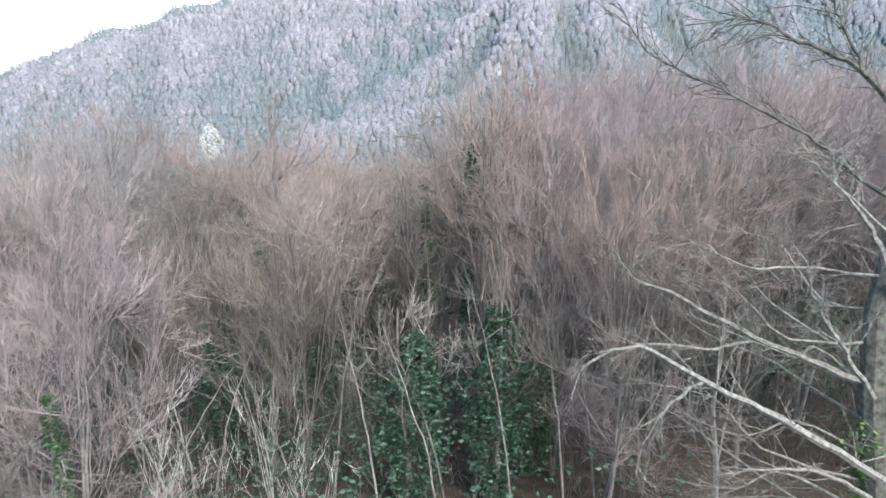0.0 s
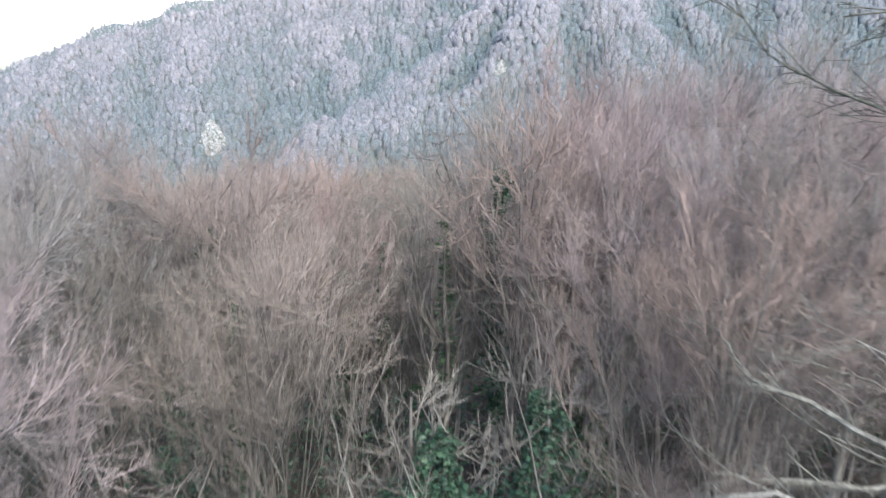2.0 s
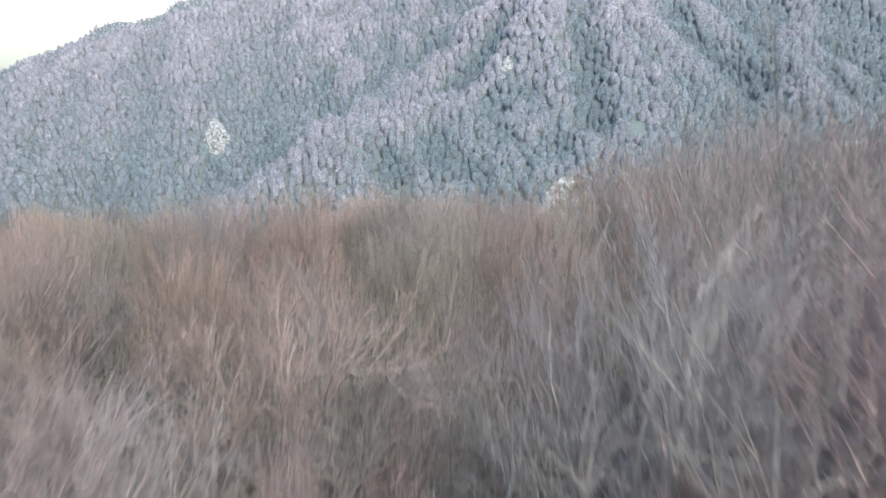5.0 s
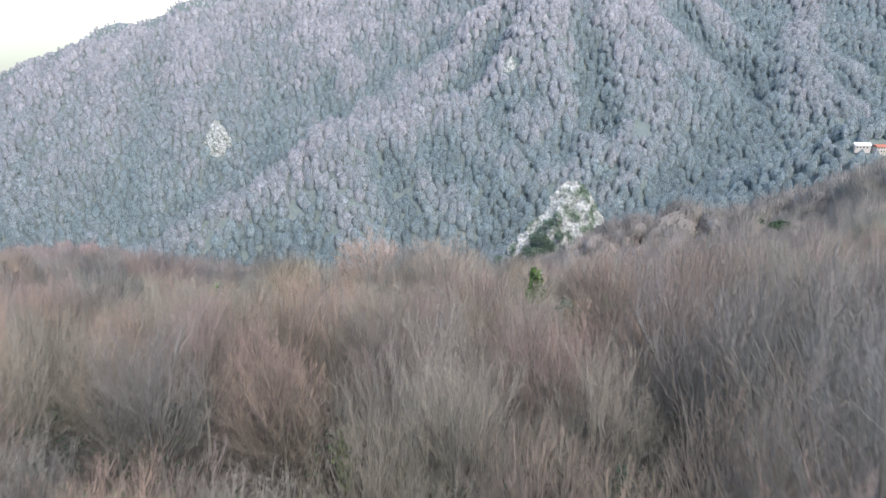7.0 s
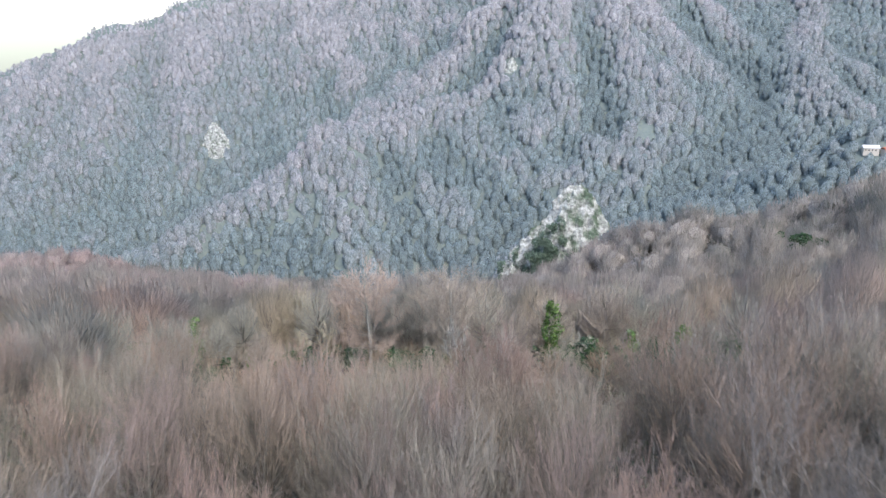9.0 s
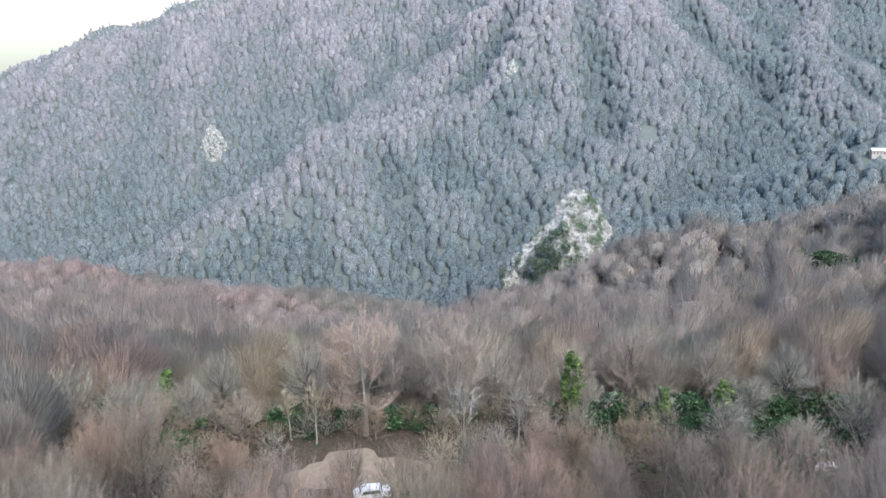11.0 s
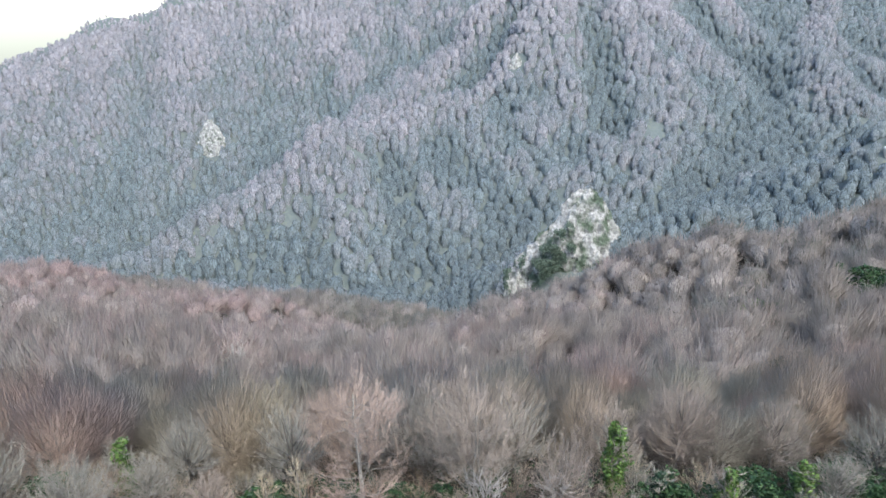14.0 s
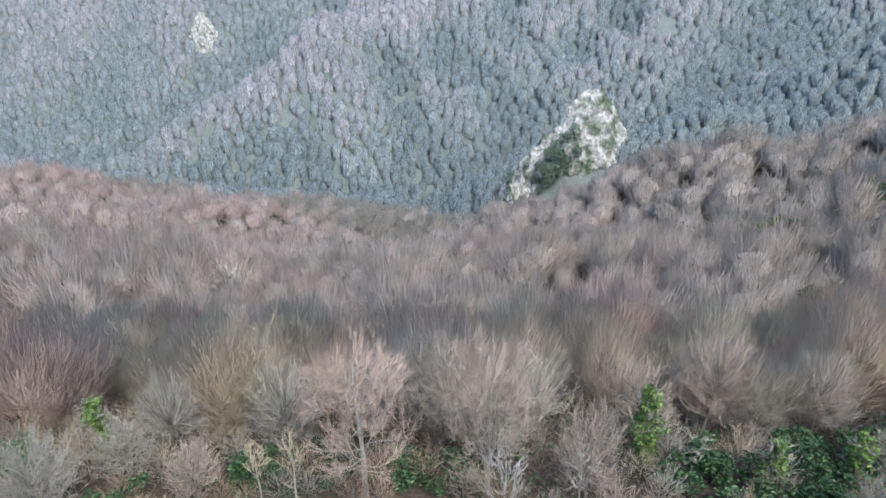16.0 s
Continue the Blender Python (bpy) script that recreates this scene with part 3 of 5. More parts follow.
def dome_tree(r, H, W, sprays, twigs, spray_r, twig_r, trunk_r, low=0.35, sides=3, limbs=0, fine=0, fork=0.1, stray=0.62):
    """A leafless tree with a domed, brush-like crown: the sprays fan out from the trunk and end on the dome.
    Returns (trunk, limb list, crown)."""
    u = np.linspace(0, 1, 4)
    axis = np.stack([np.zeros(4), np.zeros(4), u * H * 0.7], -1)
    axis[1:, :2] += np.cumsum(r.normal(0, H * 0.012, (3, 2)), 0)
    step = 1 if limbs else 3
    trunk = polyline_tubes(axis[None, ::step], (trunk_r * (1 - 0.7 * u))[None, ::step], sides)
    c = 1 - (np.arange(sprays) + r.random(sprays)) / sprays * 1.3
    az = np.arange(sprays) * 2.39996 + r.normal(0, 0.2, sprays)
    sn = np.sqrt(np.clip(1 - c * c, 0, 1))
    mid = H * (low + 1) / 2
    a1, a2, k1 = r.uniform(0, 6.28), r.uniform(0, 6.28), r.uniform(0.06, 0.14)
    lump = r.uniform(0.84, 1.04, sprays) * (1 + k1 * np.sin(3 * az + a1) + k1 * np.sin(2 * az + a2 + 3 * c))
    tip = np.stack([W / 2 * sn * np.cos(az) * lump, W / 2 * sn * np.sin(az) * lump, mid + (H - mid) * c * lump], -1)
    s = np.clip(fork + (0.85 - fork) * (tip[:, 2] / H - 0.15) + r.uniform(-0.22, 0.12, sprays), 0.05, 0.97)
    base = np.stack([np.interp(s, u, axis[:, k]) for k in range(3)], -1)
    start = base + (tip - base) * r.uniform(0.05, 0.3, sprays)[:, None] * np.array([1, 1, 0.7])
    limb_list = []
    for k in r.permutation(sprays)[:limbs]:
        q = base[k] + (tip[k] - base[k]) * np.array([0.55, 0.55, 0.4])
        L = np.stack([base[k], q, tip[k] * 0.9 + base[k] * 0.1])
        limb_list.append(polyline_tubes(L[None], np.array([[min(trunk_r * 0.4, 0.1), min(trunk_r * 0.25, 0.055), 0.012]]) * (0.6 if fine else 1.0), 4))
    pieces = []
    if twigs:
        knee = start + (tip - start) * np.array([0.58, 0.58, 0.48]) + r.normal(0, 0.05 * H, tip.shape)
        if limbs:
            pieces.append(tubes(start, knee, np.full(sprays, spray_r), np.full(sprays, spray_r * 0.6)))
        pieces.append(spikes(knee, tip, np.full(sprays, spray_r * 0.6)))
        q = np.repeat(np.arange(sprays), twigs)
        v = r.uniform(0.25, 0.9, len(q))[:, None]
        p = np.where(v < 0.55, start[q] + (knee - start)[q] * v / 0.55, knee[q] + (tip - knee)[q] * (v - 0.55) / 0.45)
        L = np.linalg.norm(tip - start, axis=-1)[q] * (1.05 - v[:, 0]) * r.uniform(0.45, 0.95, len(q))
        d = unit(unit(tip - knee)[q] + r.normal(0, stray, (len(q), 3)) + np.array([0, 0, 0.4]))
        e = p + d * L[:, None]
        pieces.append(spikes(p, e, np.full(len(q), twig_r)))
        if fine:
            g = np.repeat(np.arange(len(q)), fine)
            f0 = p[g] + (e - p)[g] * r.uniform(0.25, 0.8, len(g))[:, None]
            f1 = f0 + unit(d[g] + r.normal(0, 0.4, (len(g), 3)) + np.array([0, 0, 0.2])) * (L[g] * r.uniform(0.25, 0.5, len(g)))[:, None]
            pieces.append(spikes(f0, f1, np.full(len(g), twig_r * 0.7)))
    else:
        inner = start + (tip - start) * r.uniform(0.45, 0.75, sprays)[:, None]
        outer = tip + r.normal(0, 0.035 * H, tip.shape) + np.array([0, 0, 0.03 * H])
        pieces.append(spikes(inner, outer, np.full(sprays, spray_r)))
    return trunk, limb_list, join(pieces)


def brush_tree(r, H, W, twigs, width, length, trunk_r, low=0.1, limbs=6, spread=0.3, stems=1, depth=0.5, root=0.3):
    """A leafless tree seen from afar: trunk, limbs and a domed crown of fine upswept twigs that fan out from the
    trunk, each one a hair-thin sliver turned to the outside. Returns (trunk, limb list, crown, crown normals)."""
    mid = H * (low + 1) / 2
    c = 1 - (np.arange(twigs) + r.random(twigs)) / twigs * 1.35
    az = np.arange(twigs) * 2.39996 + r.normal(0, 0.5, twigs)
    sn = np.sqrt(np.clip(1 - c * c, 0, 1))
    a1, a2, a3, k1 = *r.uniform(0, 6.28, 3), r.uniform(0.05, 0.12)
    lump = 1 + k1 * np.sin(3 * az + a1 + 2 * c) + k1 * np.sin(5 * az + a2 + 4 * c) + 0.5 * k1 * np.sin(9 * c + 2 * az + a3)
    q = (1 - depth * r.random(twigs) ** 1.6) * lump * r.uniform(0.97, 1.05, twigs)
    end = np.stack([W / 2 * sn * np.cos(az) * q, W / 2 * sn * np.sin(az) * q, mid + (H - mid) * c * q], -1)
    d = unit(unit(end - np.array([0, 0, H * root])) + r.normal(0, spread, (twigs, 3)) + np.array([0, 0, 0.25]))
    start = end - d * (length * r.uniform(0.6, 1.25, twigs))[:, None]
    out = unit(np.stack([np.cos(az) * (0.25 + sn), np.sin(az) * (0.25 + sn), 0.35 + 0.8 * np.clip(c, -0.2, 1)], -1))
    side = unit(np.cross(d, out) + r.normal(0, 0.35, (twigs, 3)))
    V = np.stack([start - side * width / 2, start + side * width / 2, end], 1)
    turned = np.einsum("ij,ij->i", np.cross(V[:, 1] - V[:, 0], V[:, 2] - V[:, 0]), out) < 0
    V[turned] = V[turned][:, [1, 0, 2]]
    crown = (V.reshape(-1, 3), np.arange(twigs * 3).reshape(-1, 3))
    N = np.repeat(unit(out + r.normal(0, 0.12, out.shape)), 3, 0)
    u = np.linspace(0, 1, 4)
    trunks, limb_list = [], []
    for k in range(stems):
        lean = 0 if stems == 1 else W * 0.2
        tip = np.array([lean * math.cos(k * 2.4 + a1), lean * math.sin(k * 2.4 + a1), H * 0.75])
        axis = np.array([0, 0, -0.4]) + u[:, None] * tip + r.normal(0, 0.012 * H, (4, 3)) * (u > 0)[:, None]
        trunks.append(polyline_tubes(axis[None], (trunk_r / math.sqrt(stems) * (1 - 0.75 * u))[None], 5))
        for g in r.integers(0, twigs * 7 // 10, limbs // stems):
            v = r.uniform(0.15, 0.75)
            b = np.array([np.interp(v, u, axis[:, m]) for m in range(3)])
            e = end[g] * 0.93 + b * 0.07
            L = np.stack([b, b + (e - b) * np.array([0.55, 0.55, 0.42]), e])
            limb_list.append(polyline_tubes(L[None], trunk_r * np.array([[0.4, 0.24, 0.07]]), 3))
    return join(trunks), limb_list, crown, N


EDGE = lambda a: np.interp(a, [-500, -330, -200, -97, -50, 20, 90, 150, 220, 370], [700, 590, 520, 440, 430, 480, 440, 400, 425, 470])
VALLEY = lambda a: np.where(a < 70, np.maximum(EDGE(a) + 40, 610), EDGE(a) + 40)
SKYLINE = lambda a: np.interp(a, [-1600, -871, -775, -539, 0, 700, 2000], [950, 1505, 1556, 1653, 2000, 2300, 2600])


def patchy(x, y, r, size=45):
    """Tree colours that run in patches, with odd ones among them."""
    return np.clip(0.75 * vnoise(x / size + 3, y / size) + 0.5 * (r.random(len(x)) - 0.25), 0, 1)


# ---- woods ----
r = np.random.default_rng(21)
CLEARING = lambda a, b: (np.abs(b - 126.5) < 7.5) & (np.abs(a + 15) < 10.5)
GLADES = ((-130, 930), (-95, 960), (-60, 900), (-700, 1150), (-620, 1200))
CRAGS = ((-392, 1212), (85, 1138), (250, 996))


def clear_of_crags(a, b):
    k = np.ones(np.shape(a), bool)
    for u, v in GLADES:
        k &= ~((np.hypot(a - u, b - v) < 13) & (vnoise(a / 9, b / 9) > 0.35))
    for u, v in ((407, 742), (421, 736)):
        k &= ~((np.abs(a - u) < 9) & (b - v > -20) & (b - v < 7))
    for u, v in CRAGS:
        k &= ~((np.abs(a - u) < 14) & (b - v > -34) & (b - v < 8))
    return k


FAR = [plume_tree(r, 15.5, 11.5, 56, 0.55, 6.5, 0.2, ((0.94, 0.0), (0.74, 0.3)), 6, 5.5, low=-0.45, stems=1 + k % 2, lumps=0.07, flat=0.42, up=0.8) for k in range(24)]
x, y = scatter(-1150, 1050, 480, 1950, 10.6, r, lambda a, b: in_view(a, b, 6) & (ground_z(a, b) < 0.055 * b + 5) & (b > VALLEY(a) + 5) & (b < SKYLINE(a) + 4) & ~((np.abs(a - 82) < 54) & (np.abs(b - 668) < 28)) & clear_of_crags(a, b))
# Hollows get a darker tint, crests a lighter one: relief shading in the colour.
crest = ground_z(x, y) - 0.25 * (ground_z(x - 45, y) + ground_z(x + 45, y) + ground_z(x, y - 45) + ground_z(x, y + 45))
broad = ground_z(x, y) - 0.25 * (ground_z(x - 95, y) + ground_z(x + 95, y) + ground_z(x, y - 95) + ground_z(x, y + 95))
# Tint lightens uphill and to the left: haze put into the twig colours.
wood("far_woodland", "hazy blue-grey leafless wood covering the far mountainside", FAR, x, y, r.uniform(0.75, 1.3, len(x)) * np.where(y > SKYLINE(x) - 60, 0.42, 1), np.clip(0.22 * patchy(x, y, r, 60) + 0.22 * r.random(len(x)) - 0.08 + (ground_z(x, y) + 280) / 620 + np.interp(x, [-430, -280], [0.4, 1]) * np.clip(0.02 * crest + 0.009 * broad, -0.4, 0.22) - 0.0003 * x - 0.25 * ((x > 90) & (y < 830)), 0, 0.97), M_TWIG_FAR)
MIDFAR = [plume_tree(r, 14, 12.5, 420, 0.36, 4.6, 0.13, ((0.66, 0.05),), 8, 12.0, low=-0.1, stems=1 + k % 3, lumps=0.1, up=0.35, flat=0.42) for k in range(18)]
x, y = scatter(-480, 520, 300, 820, 9.8, r, lambda a, b: in_view(a, b, 6) & (b < VALLEY(a)))
wood("valley_woodland", "mauve-brown leafless wood on the valley slopes", MIDFAR, x, y, r.uniform(0.62, 1.35, len(x)), np.clip(0.45 * patchy(x, y, r) + 0.3 * r.random(len(x)) + np.interp(x, [-120, 0, 120, 300], [-0.12, 0.1, 0.3, 0.35]) + 0.45 * (y > EDGE(x) + 30), 0, 1), M_TWIG_STUFF)
GREENS = ((84, 269), (74, 263), (108, 262), (62, 196), (14, 244), (125, 280))


def clear_of_greens(a, b):
    k = np.ones(np.shape(a), bool)
    for u, v in GREENS:
        k &= ~((np.abs(a - u) < 11) & (b - v > -30) & (b - v < 5))
    return k


MID = [plume_tree(r, 14, 12, 1500, 0.17, 4.4, 0.12, ((0.6, 0.05),), 10, 24.0, low=-0.05, stems=2 + k % 3, lumps=0.12, up=0.3, flat=0.36) for k in range(16)]
x, y = scatter(-240, 240, 190, 300, 9.0, r, lambda a, b: in_view(a, b, 6) & clear_of_greens(a, b))
wood("hillside_woodland", "dense leafless broadleaf wood on the hillside", MID, x, y, r.uniform(0.65, 1.3, len(x)), np.clip(0.45 * patchy(x, y, r, 25) + 0.35 * r.random(len(x)) + np.interp(x, [-60, 40, 120], [0.0, 0.1, 0.35]), 0, 1), M_TWIG_STUFF)
def shoots(r, n, h, spread, rad, k=3):
    """A clump of upright bare shoots."""
    a = r.uniform(0, 6.28, n)
    q = spread * np.sqrt(r.random(n))
    b = np.stack([q * np.cos(a), q * np.sin(a), np.zeros(n)], -1)
    d = unit(np.stack([np.cos(a) * 0.35, np.sin(a) * 0.35, np.ones(n)], -1) + r.normal(0, 0.2, (n, 3)))
    L = h * r.uniform(0.5, 1.1, n)
    m = b + d * L[:, None] * 0.5
    e = m + unit(d + r.normal(0, 0.3, (n, 3))) * L[:, None] * 0.5
    k = np.repeat(np.arange(n), k)
    p = m[k] + (e - m)[k] * r.uniform(-0.5, 0.9, len(k))[:, None]
    t = p + unit(d[k] + r.normal(0, 0.6, (len(k), 3))) * (L[k] * r.uniform(0.15, 0.4, len(k)))[:, None]
    return join([tubes(b, m, np.full(n, rad), np.full(n, rad * 0.7)), spikes(m, e, np.full(n, rad * 0.7)), spikes(p, t, np.full(len(k), rad * 0.5))])


UNDER = [shoots(r, 5, 3.4, 1.1, 0.018) for _ in range(10)]
x, y = scatter(-110, 110, 5, 150, 2.4, r, lambda a, b: in_view(a, b, 2) & ~CLEARING(a, b))
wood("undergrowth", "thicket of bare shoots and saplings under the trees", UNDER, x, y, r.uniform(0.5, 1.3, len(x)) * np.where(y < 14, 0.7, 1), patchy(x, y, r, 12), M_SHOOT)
UNDER = [shoots(r, 7, 4.5, 1.4, 0.011, 8) for _ in range(8)]
x, y = scatter(-20, 20, 7, 30, 1.7, r, lambda a, b: in_view(a, b, 2))
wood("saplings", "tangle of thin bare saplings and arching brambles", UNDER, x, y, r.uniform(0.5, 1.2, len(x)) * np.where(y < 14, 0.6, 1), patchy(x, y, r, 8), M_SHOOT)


def ground_leaves(name, label, x0, x1, y0, y1, step, per, high, size, material, thresh):
    """Evergreen ground cover in patches."""
    a, b = scatter(x0, x1, y0, y1, step, r, lambda a, b: in_view(a, b, 2) & ~CLEARING(a, b) & (vnoise(a / 5 + 40, b / 5) > thresh))
    q = np.repeat(np.arange(len(a)), per)
    X, Y = a[q] + r.normal(0, step * 0.6, len(q)), b[q] + r.normal(0, step * 0.6, len(q))
    Z = ground_z(X, Y) + high * r.random(len(q)) ** 1.5 * (0.4 + vnoise(a / 3, b / 3)[q])
    V, F = leaves(r, np.stack([X, Y, Z], -1), size)
    return tagged(new(name, mesh_from(name, V, F, material)), label, "undergrowth", kind="stuff")


ground_leaves("evergreen_undergrowth", "dark evergreen bramble and ivy under the trees", -20, 20, 8, 30, 0.9, 34, 3.2, 0.075, M_IVY, 0.34)
ground_leaves("evergreen_thicket", "dark green evergreen shrubs below the bare trees", -70, 70, 30, 150, 2.6, 16, 2.4, 0.28, M_LAUREL, 0.58)

# near trees, each one a thing
NEAR = []
for i in range(8):
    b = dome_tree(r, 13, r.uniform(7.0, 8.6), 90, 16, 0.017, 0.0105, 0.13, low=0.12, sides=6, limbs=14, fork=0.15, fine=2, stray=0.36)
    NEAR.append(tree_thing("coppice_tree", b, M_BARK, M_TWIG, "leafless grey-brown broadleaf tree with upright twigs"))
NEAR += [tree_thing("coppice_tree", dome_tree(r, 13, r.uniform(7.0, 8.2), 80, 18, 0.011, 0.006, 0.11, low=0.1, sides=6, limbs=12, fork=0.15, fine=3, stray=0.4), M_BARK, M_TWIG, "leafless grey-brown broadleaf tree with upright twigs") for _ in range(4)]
x, y = scatter(-110, 110, 29, 122, 6.8, r, lambda a, b: in_view(a, b, 2) & ~((np.abs(a + 2.8 + 0.123 * (b - 41)) < 1.5) & (b > 92) & (b < 119)))


def plant(src, a, b, turn, size, group, label=""):
    m = pose(a, b, float(ground_z(a, b)) - 0.2, 0, 0, turn) @ Matrix.Diagonal((size, size, size, 1))
    return tagged(copy_thing(src, m), label, group=group)


for i, (a, b) in enumerate(zip(x, y)):
    rise = np.interp((a + 1.6) / (b - 16.4), [-0.65, -0.31, -0.13, -0.08, 0.0, 0.16, 0.26, 0.354, 0.458, 0.577], [-0.238, -0.265, -0.259, -0.22, -0.208, -0.208, -0.173, -0.143, -0.057, -0.036])
    tall = min(0.9 + (b - 16.4) * rise - float(ground_z(a, b)) + r.uniform(-2.4, 0.5), 17.5)
    tall = max(tall, r.uniform(13.5, 16.0)) if 58 < b < 92 and -32 < a < 4 else tall * (1.12 if a > 6 else 1.0)
    plant(NEAR[8 + i % 4] if b < 47 else NEAR[i % 8], a, b, r.uniform(0, 360), tall / 13 * (0.6 if b > 97 and abs(a + 14) < 20 else 0.52 if b > 90 and 2 < a < 60 else 1.0), "trees on the near slope")

# first trees before the camera
HERO = []
for i in range(5):
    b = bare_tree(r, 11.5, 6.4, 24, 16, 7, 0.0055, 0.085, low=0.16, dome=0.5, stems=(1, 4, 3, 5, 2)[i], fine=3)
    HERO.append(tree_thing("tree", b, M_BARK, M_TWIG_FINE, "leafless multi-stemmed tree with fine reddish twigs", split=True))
x, y = scatter(-24, 24, 16.5, 28, 3.6, r, lambda a, b: in_view(a, b, 3) & (np.abs(a + 1.2) + (b - 15) * 0.35 > 2.2) & ~((a > -0.2) & (a < 1.5) & (b < 20.4)))
for i, (a, b) in enumerate(zip(x, y)):
    top = np.interp(a, [-14, -8, -5.4, -2.6, -1.2, 0.2, 1.6, 4.4, 8, 12], [-1.8, -2.3, -2.0, -3.1, -2.0, -1.0, -0.5, 0.0, 0.6, 0.8])
    plant(HERO[i % 5], a, b, r.uniform(0, 360), (top - 0.08 * (b - 20) * (a < 4) - float(ground_z(a, b))) / 11.2 * (r.uniform(0.92, 1.05) if a < -4 else r.uniform(0.87, 1.0)), "first trees on the slope")
for a, b in ((-5.5, 70), (-7, 74), (-9.5, 78), (-12.5, 83), (-8, 86), (-13.5, 88), (-5, 80), (-15, 94), (-17, 88), (-3.5, 76)):
    plant(NEAR[int(b) % 8], a, b, r.uniform(0, 360), r.uniform(1.0, 1.15), "trees on the near slope")
for src in NEAR + HERO:
    for o in (*src.children_recursive, src):
        bpy.data.objects.remove(o)
for a, b, top in ((0.9, 19.5, 0.0), (2.2, 22.0, 0.1), (1.5, 25.0, -0.1), (3.4, 20.5, -0.3), (-0.2, 23.0, -0.7), (4.6, 24.0, 0.2), (-6.4, 21.0, -1.9), (-4.4, 31.0, -3.9)):
    H = top - float(ground_z(a, b))
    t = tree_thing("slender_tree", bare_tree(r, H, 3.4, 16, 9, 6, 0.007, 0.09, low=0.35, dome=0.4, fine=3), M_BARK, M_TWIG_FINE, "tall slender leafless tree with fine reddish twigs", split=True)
    t.matrix_basis = pose(a, b, float(ground_z(a, b)) - 0.15, 0, 0, r.uniform(0, 360))
def fuzzy_tree(r, H, W, stems):
    """Trunk and limbs inside a crown of thousands of fine twigs."""
    trunk, limbs, crown, normals = brush_tree(r, H, W * 0.9, 700, 0.045, 3.2, 0.17, low=0.0, limbs=34, spread=0.25, stems=stems)
    V, F, _, N, FAN, _ = plume_tree(r, H, W, 7600, 0.034, 2.5, 0.08, (), 6, 60.0, low=0.02, up=0.4)
    fan = np.tile(np.array([0.0, 0.0, 0.0, 1.0]), (len(crown[0]), 1))
    return trunk, limbs, join([(V, F), crown]), np.concatenate([N, normals]), np.concatenate([FAN, fan])


MID2 = [tree_thing("broadleaf_tree", fuzzy_tree(r, 14, 11.5, 1 + k % 3), M_BARK, M_TWIG_CROWN, "domed leafless tree with fine pinkish-grey twigs") for k in range(8)]
x, y = scatter(-150, 150, 123, 192, 8.0, r, lambda a, b: in_view(a, b, 4) & ~CLEARING(a, b) & ((b > 147) | (np.abs(a + 3) > 50)))
for i, (a, b) in enumerate(zip(x, y)):
    plant(MID2[i % 8], a, b, r.uniform(0, 360), r.uniform(0.68, 1.15), "domed trees below the clearing")
for src in MID2:
    for o in (*src.children_recursive, src):
        bpy.data.objects.remove(o)


# ---- trees that stand out ----
def place(root, a, b, turn=0.0, sink=0.15):
    root.matrix_basis = pose(a, b, float(ground_z(a, b)) - sink, 0, 0, turn)
    return root


def single(a, b, H, W, bark, twig, label, **k):
    built = bare_tree(r, H, W, k.pop("limbs", 20), k.pop("sprays", 10), k.pop("twigs", 12), k.pop("twig_r", 0.022), k.pop("trunk_r", 0.2), **k)
    return place(tree_thing("tree", built, bark, twig, label), a, b, r.uniform(0, 360))


def domed(a, b, H, W, bark, twig, label, sprays=80, twigs=16, trunk_r=0.2, low=0.1, limbs=18, twig_r=0.02, fine=0, fork=0.28):
    built = dome_tree(r, H, W, sprays, twigs, twig_r * 1.6, twig_r, trunk_r, low, 7, limbs, fine, fork)
    return place(tree_thing("tree", built, bark, twig, label), a, b, r.uniform(0, 360))


def tinted(name, c):
    return wood_mat(name, [(0.0, c), (1.0, tuple(v * 0.92 for v in c))], "random", 2.0)


T_PEACH = tinted("peach_twig", (0.42, 0.33, 0.27))
T_PINK = tinted("pinkish_twig", (0.34, 0.290, 0.240))
T_MAUVE = tinted("mauve_twig", (0.315, 0.258, 0.238))
T_STRAW = tinted("straw_twig", (0.38, 0.335, 0.24))
T_GREY = tinted("grey_twig", (0.31, 0.298, 0.250))
T_RUST = tinted("rusty_twig", (0.27, 0.200, 0.145))
T_PALE = tinted("bleached_twig", (0.38, 0.365, 0.33))
single(-15, 135, 18.5, 11.0, M_PALE, T_PEACH, "tall tree with a pale thick trunk and peach-coloured twigs", limbs=46, sprays=12, twigs=9, trunk_r=0.3, low=0.22, droop=0.12, twig_r=0.013, dome=0.6, fine=2)
single(-3.4, 138, 18.0, 14.0, M_PALE, T_PINK, "broad leafless tree with a many-stemmed spreading crown", limbs=52, sprays=12, twigs=8, trunk_r=0.26, low=0.08, stems=4, twig_r=0.013, dome=0.7, fine=2)
domed(5.3, 134, 12.5, 7.8, M_BARK, T_PINK, "rounded leafless tree with pinkish twigs")
domed(21.7, 150, 14.5, 11.0, M_BARK, T_PINK, "broad leafless tree with reddish-grey twigs", sprays=130)
domed(-42.5, 130.5, 12, 9.0, M_PALE, T_GREY, "bushy grey leafless tree beside the clearing", sprays=110, limbs=24)
domed(-29, 151, 16.0, 9.8, M_PALE, T_STRAW, "leafless tree with straw-grey twigs", sprays=120, limbs=24)
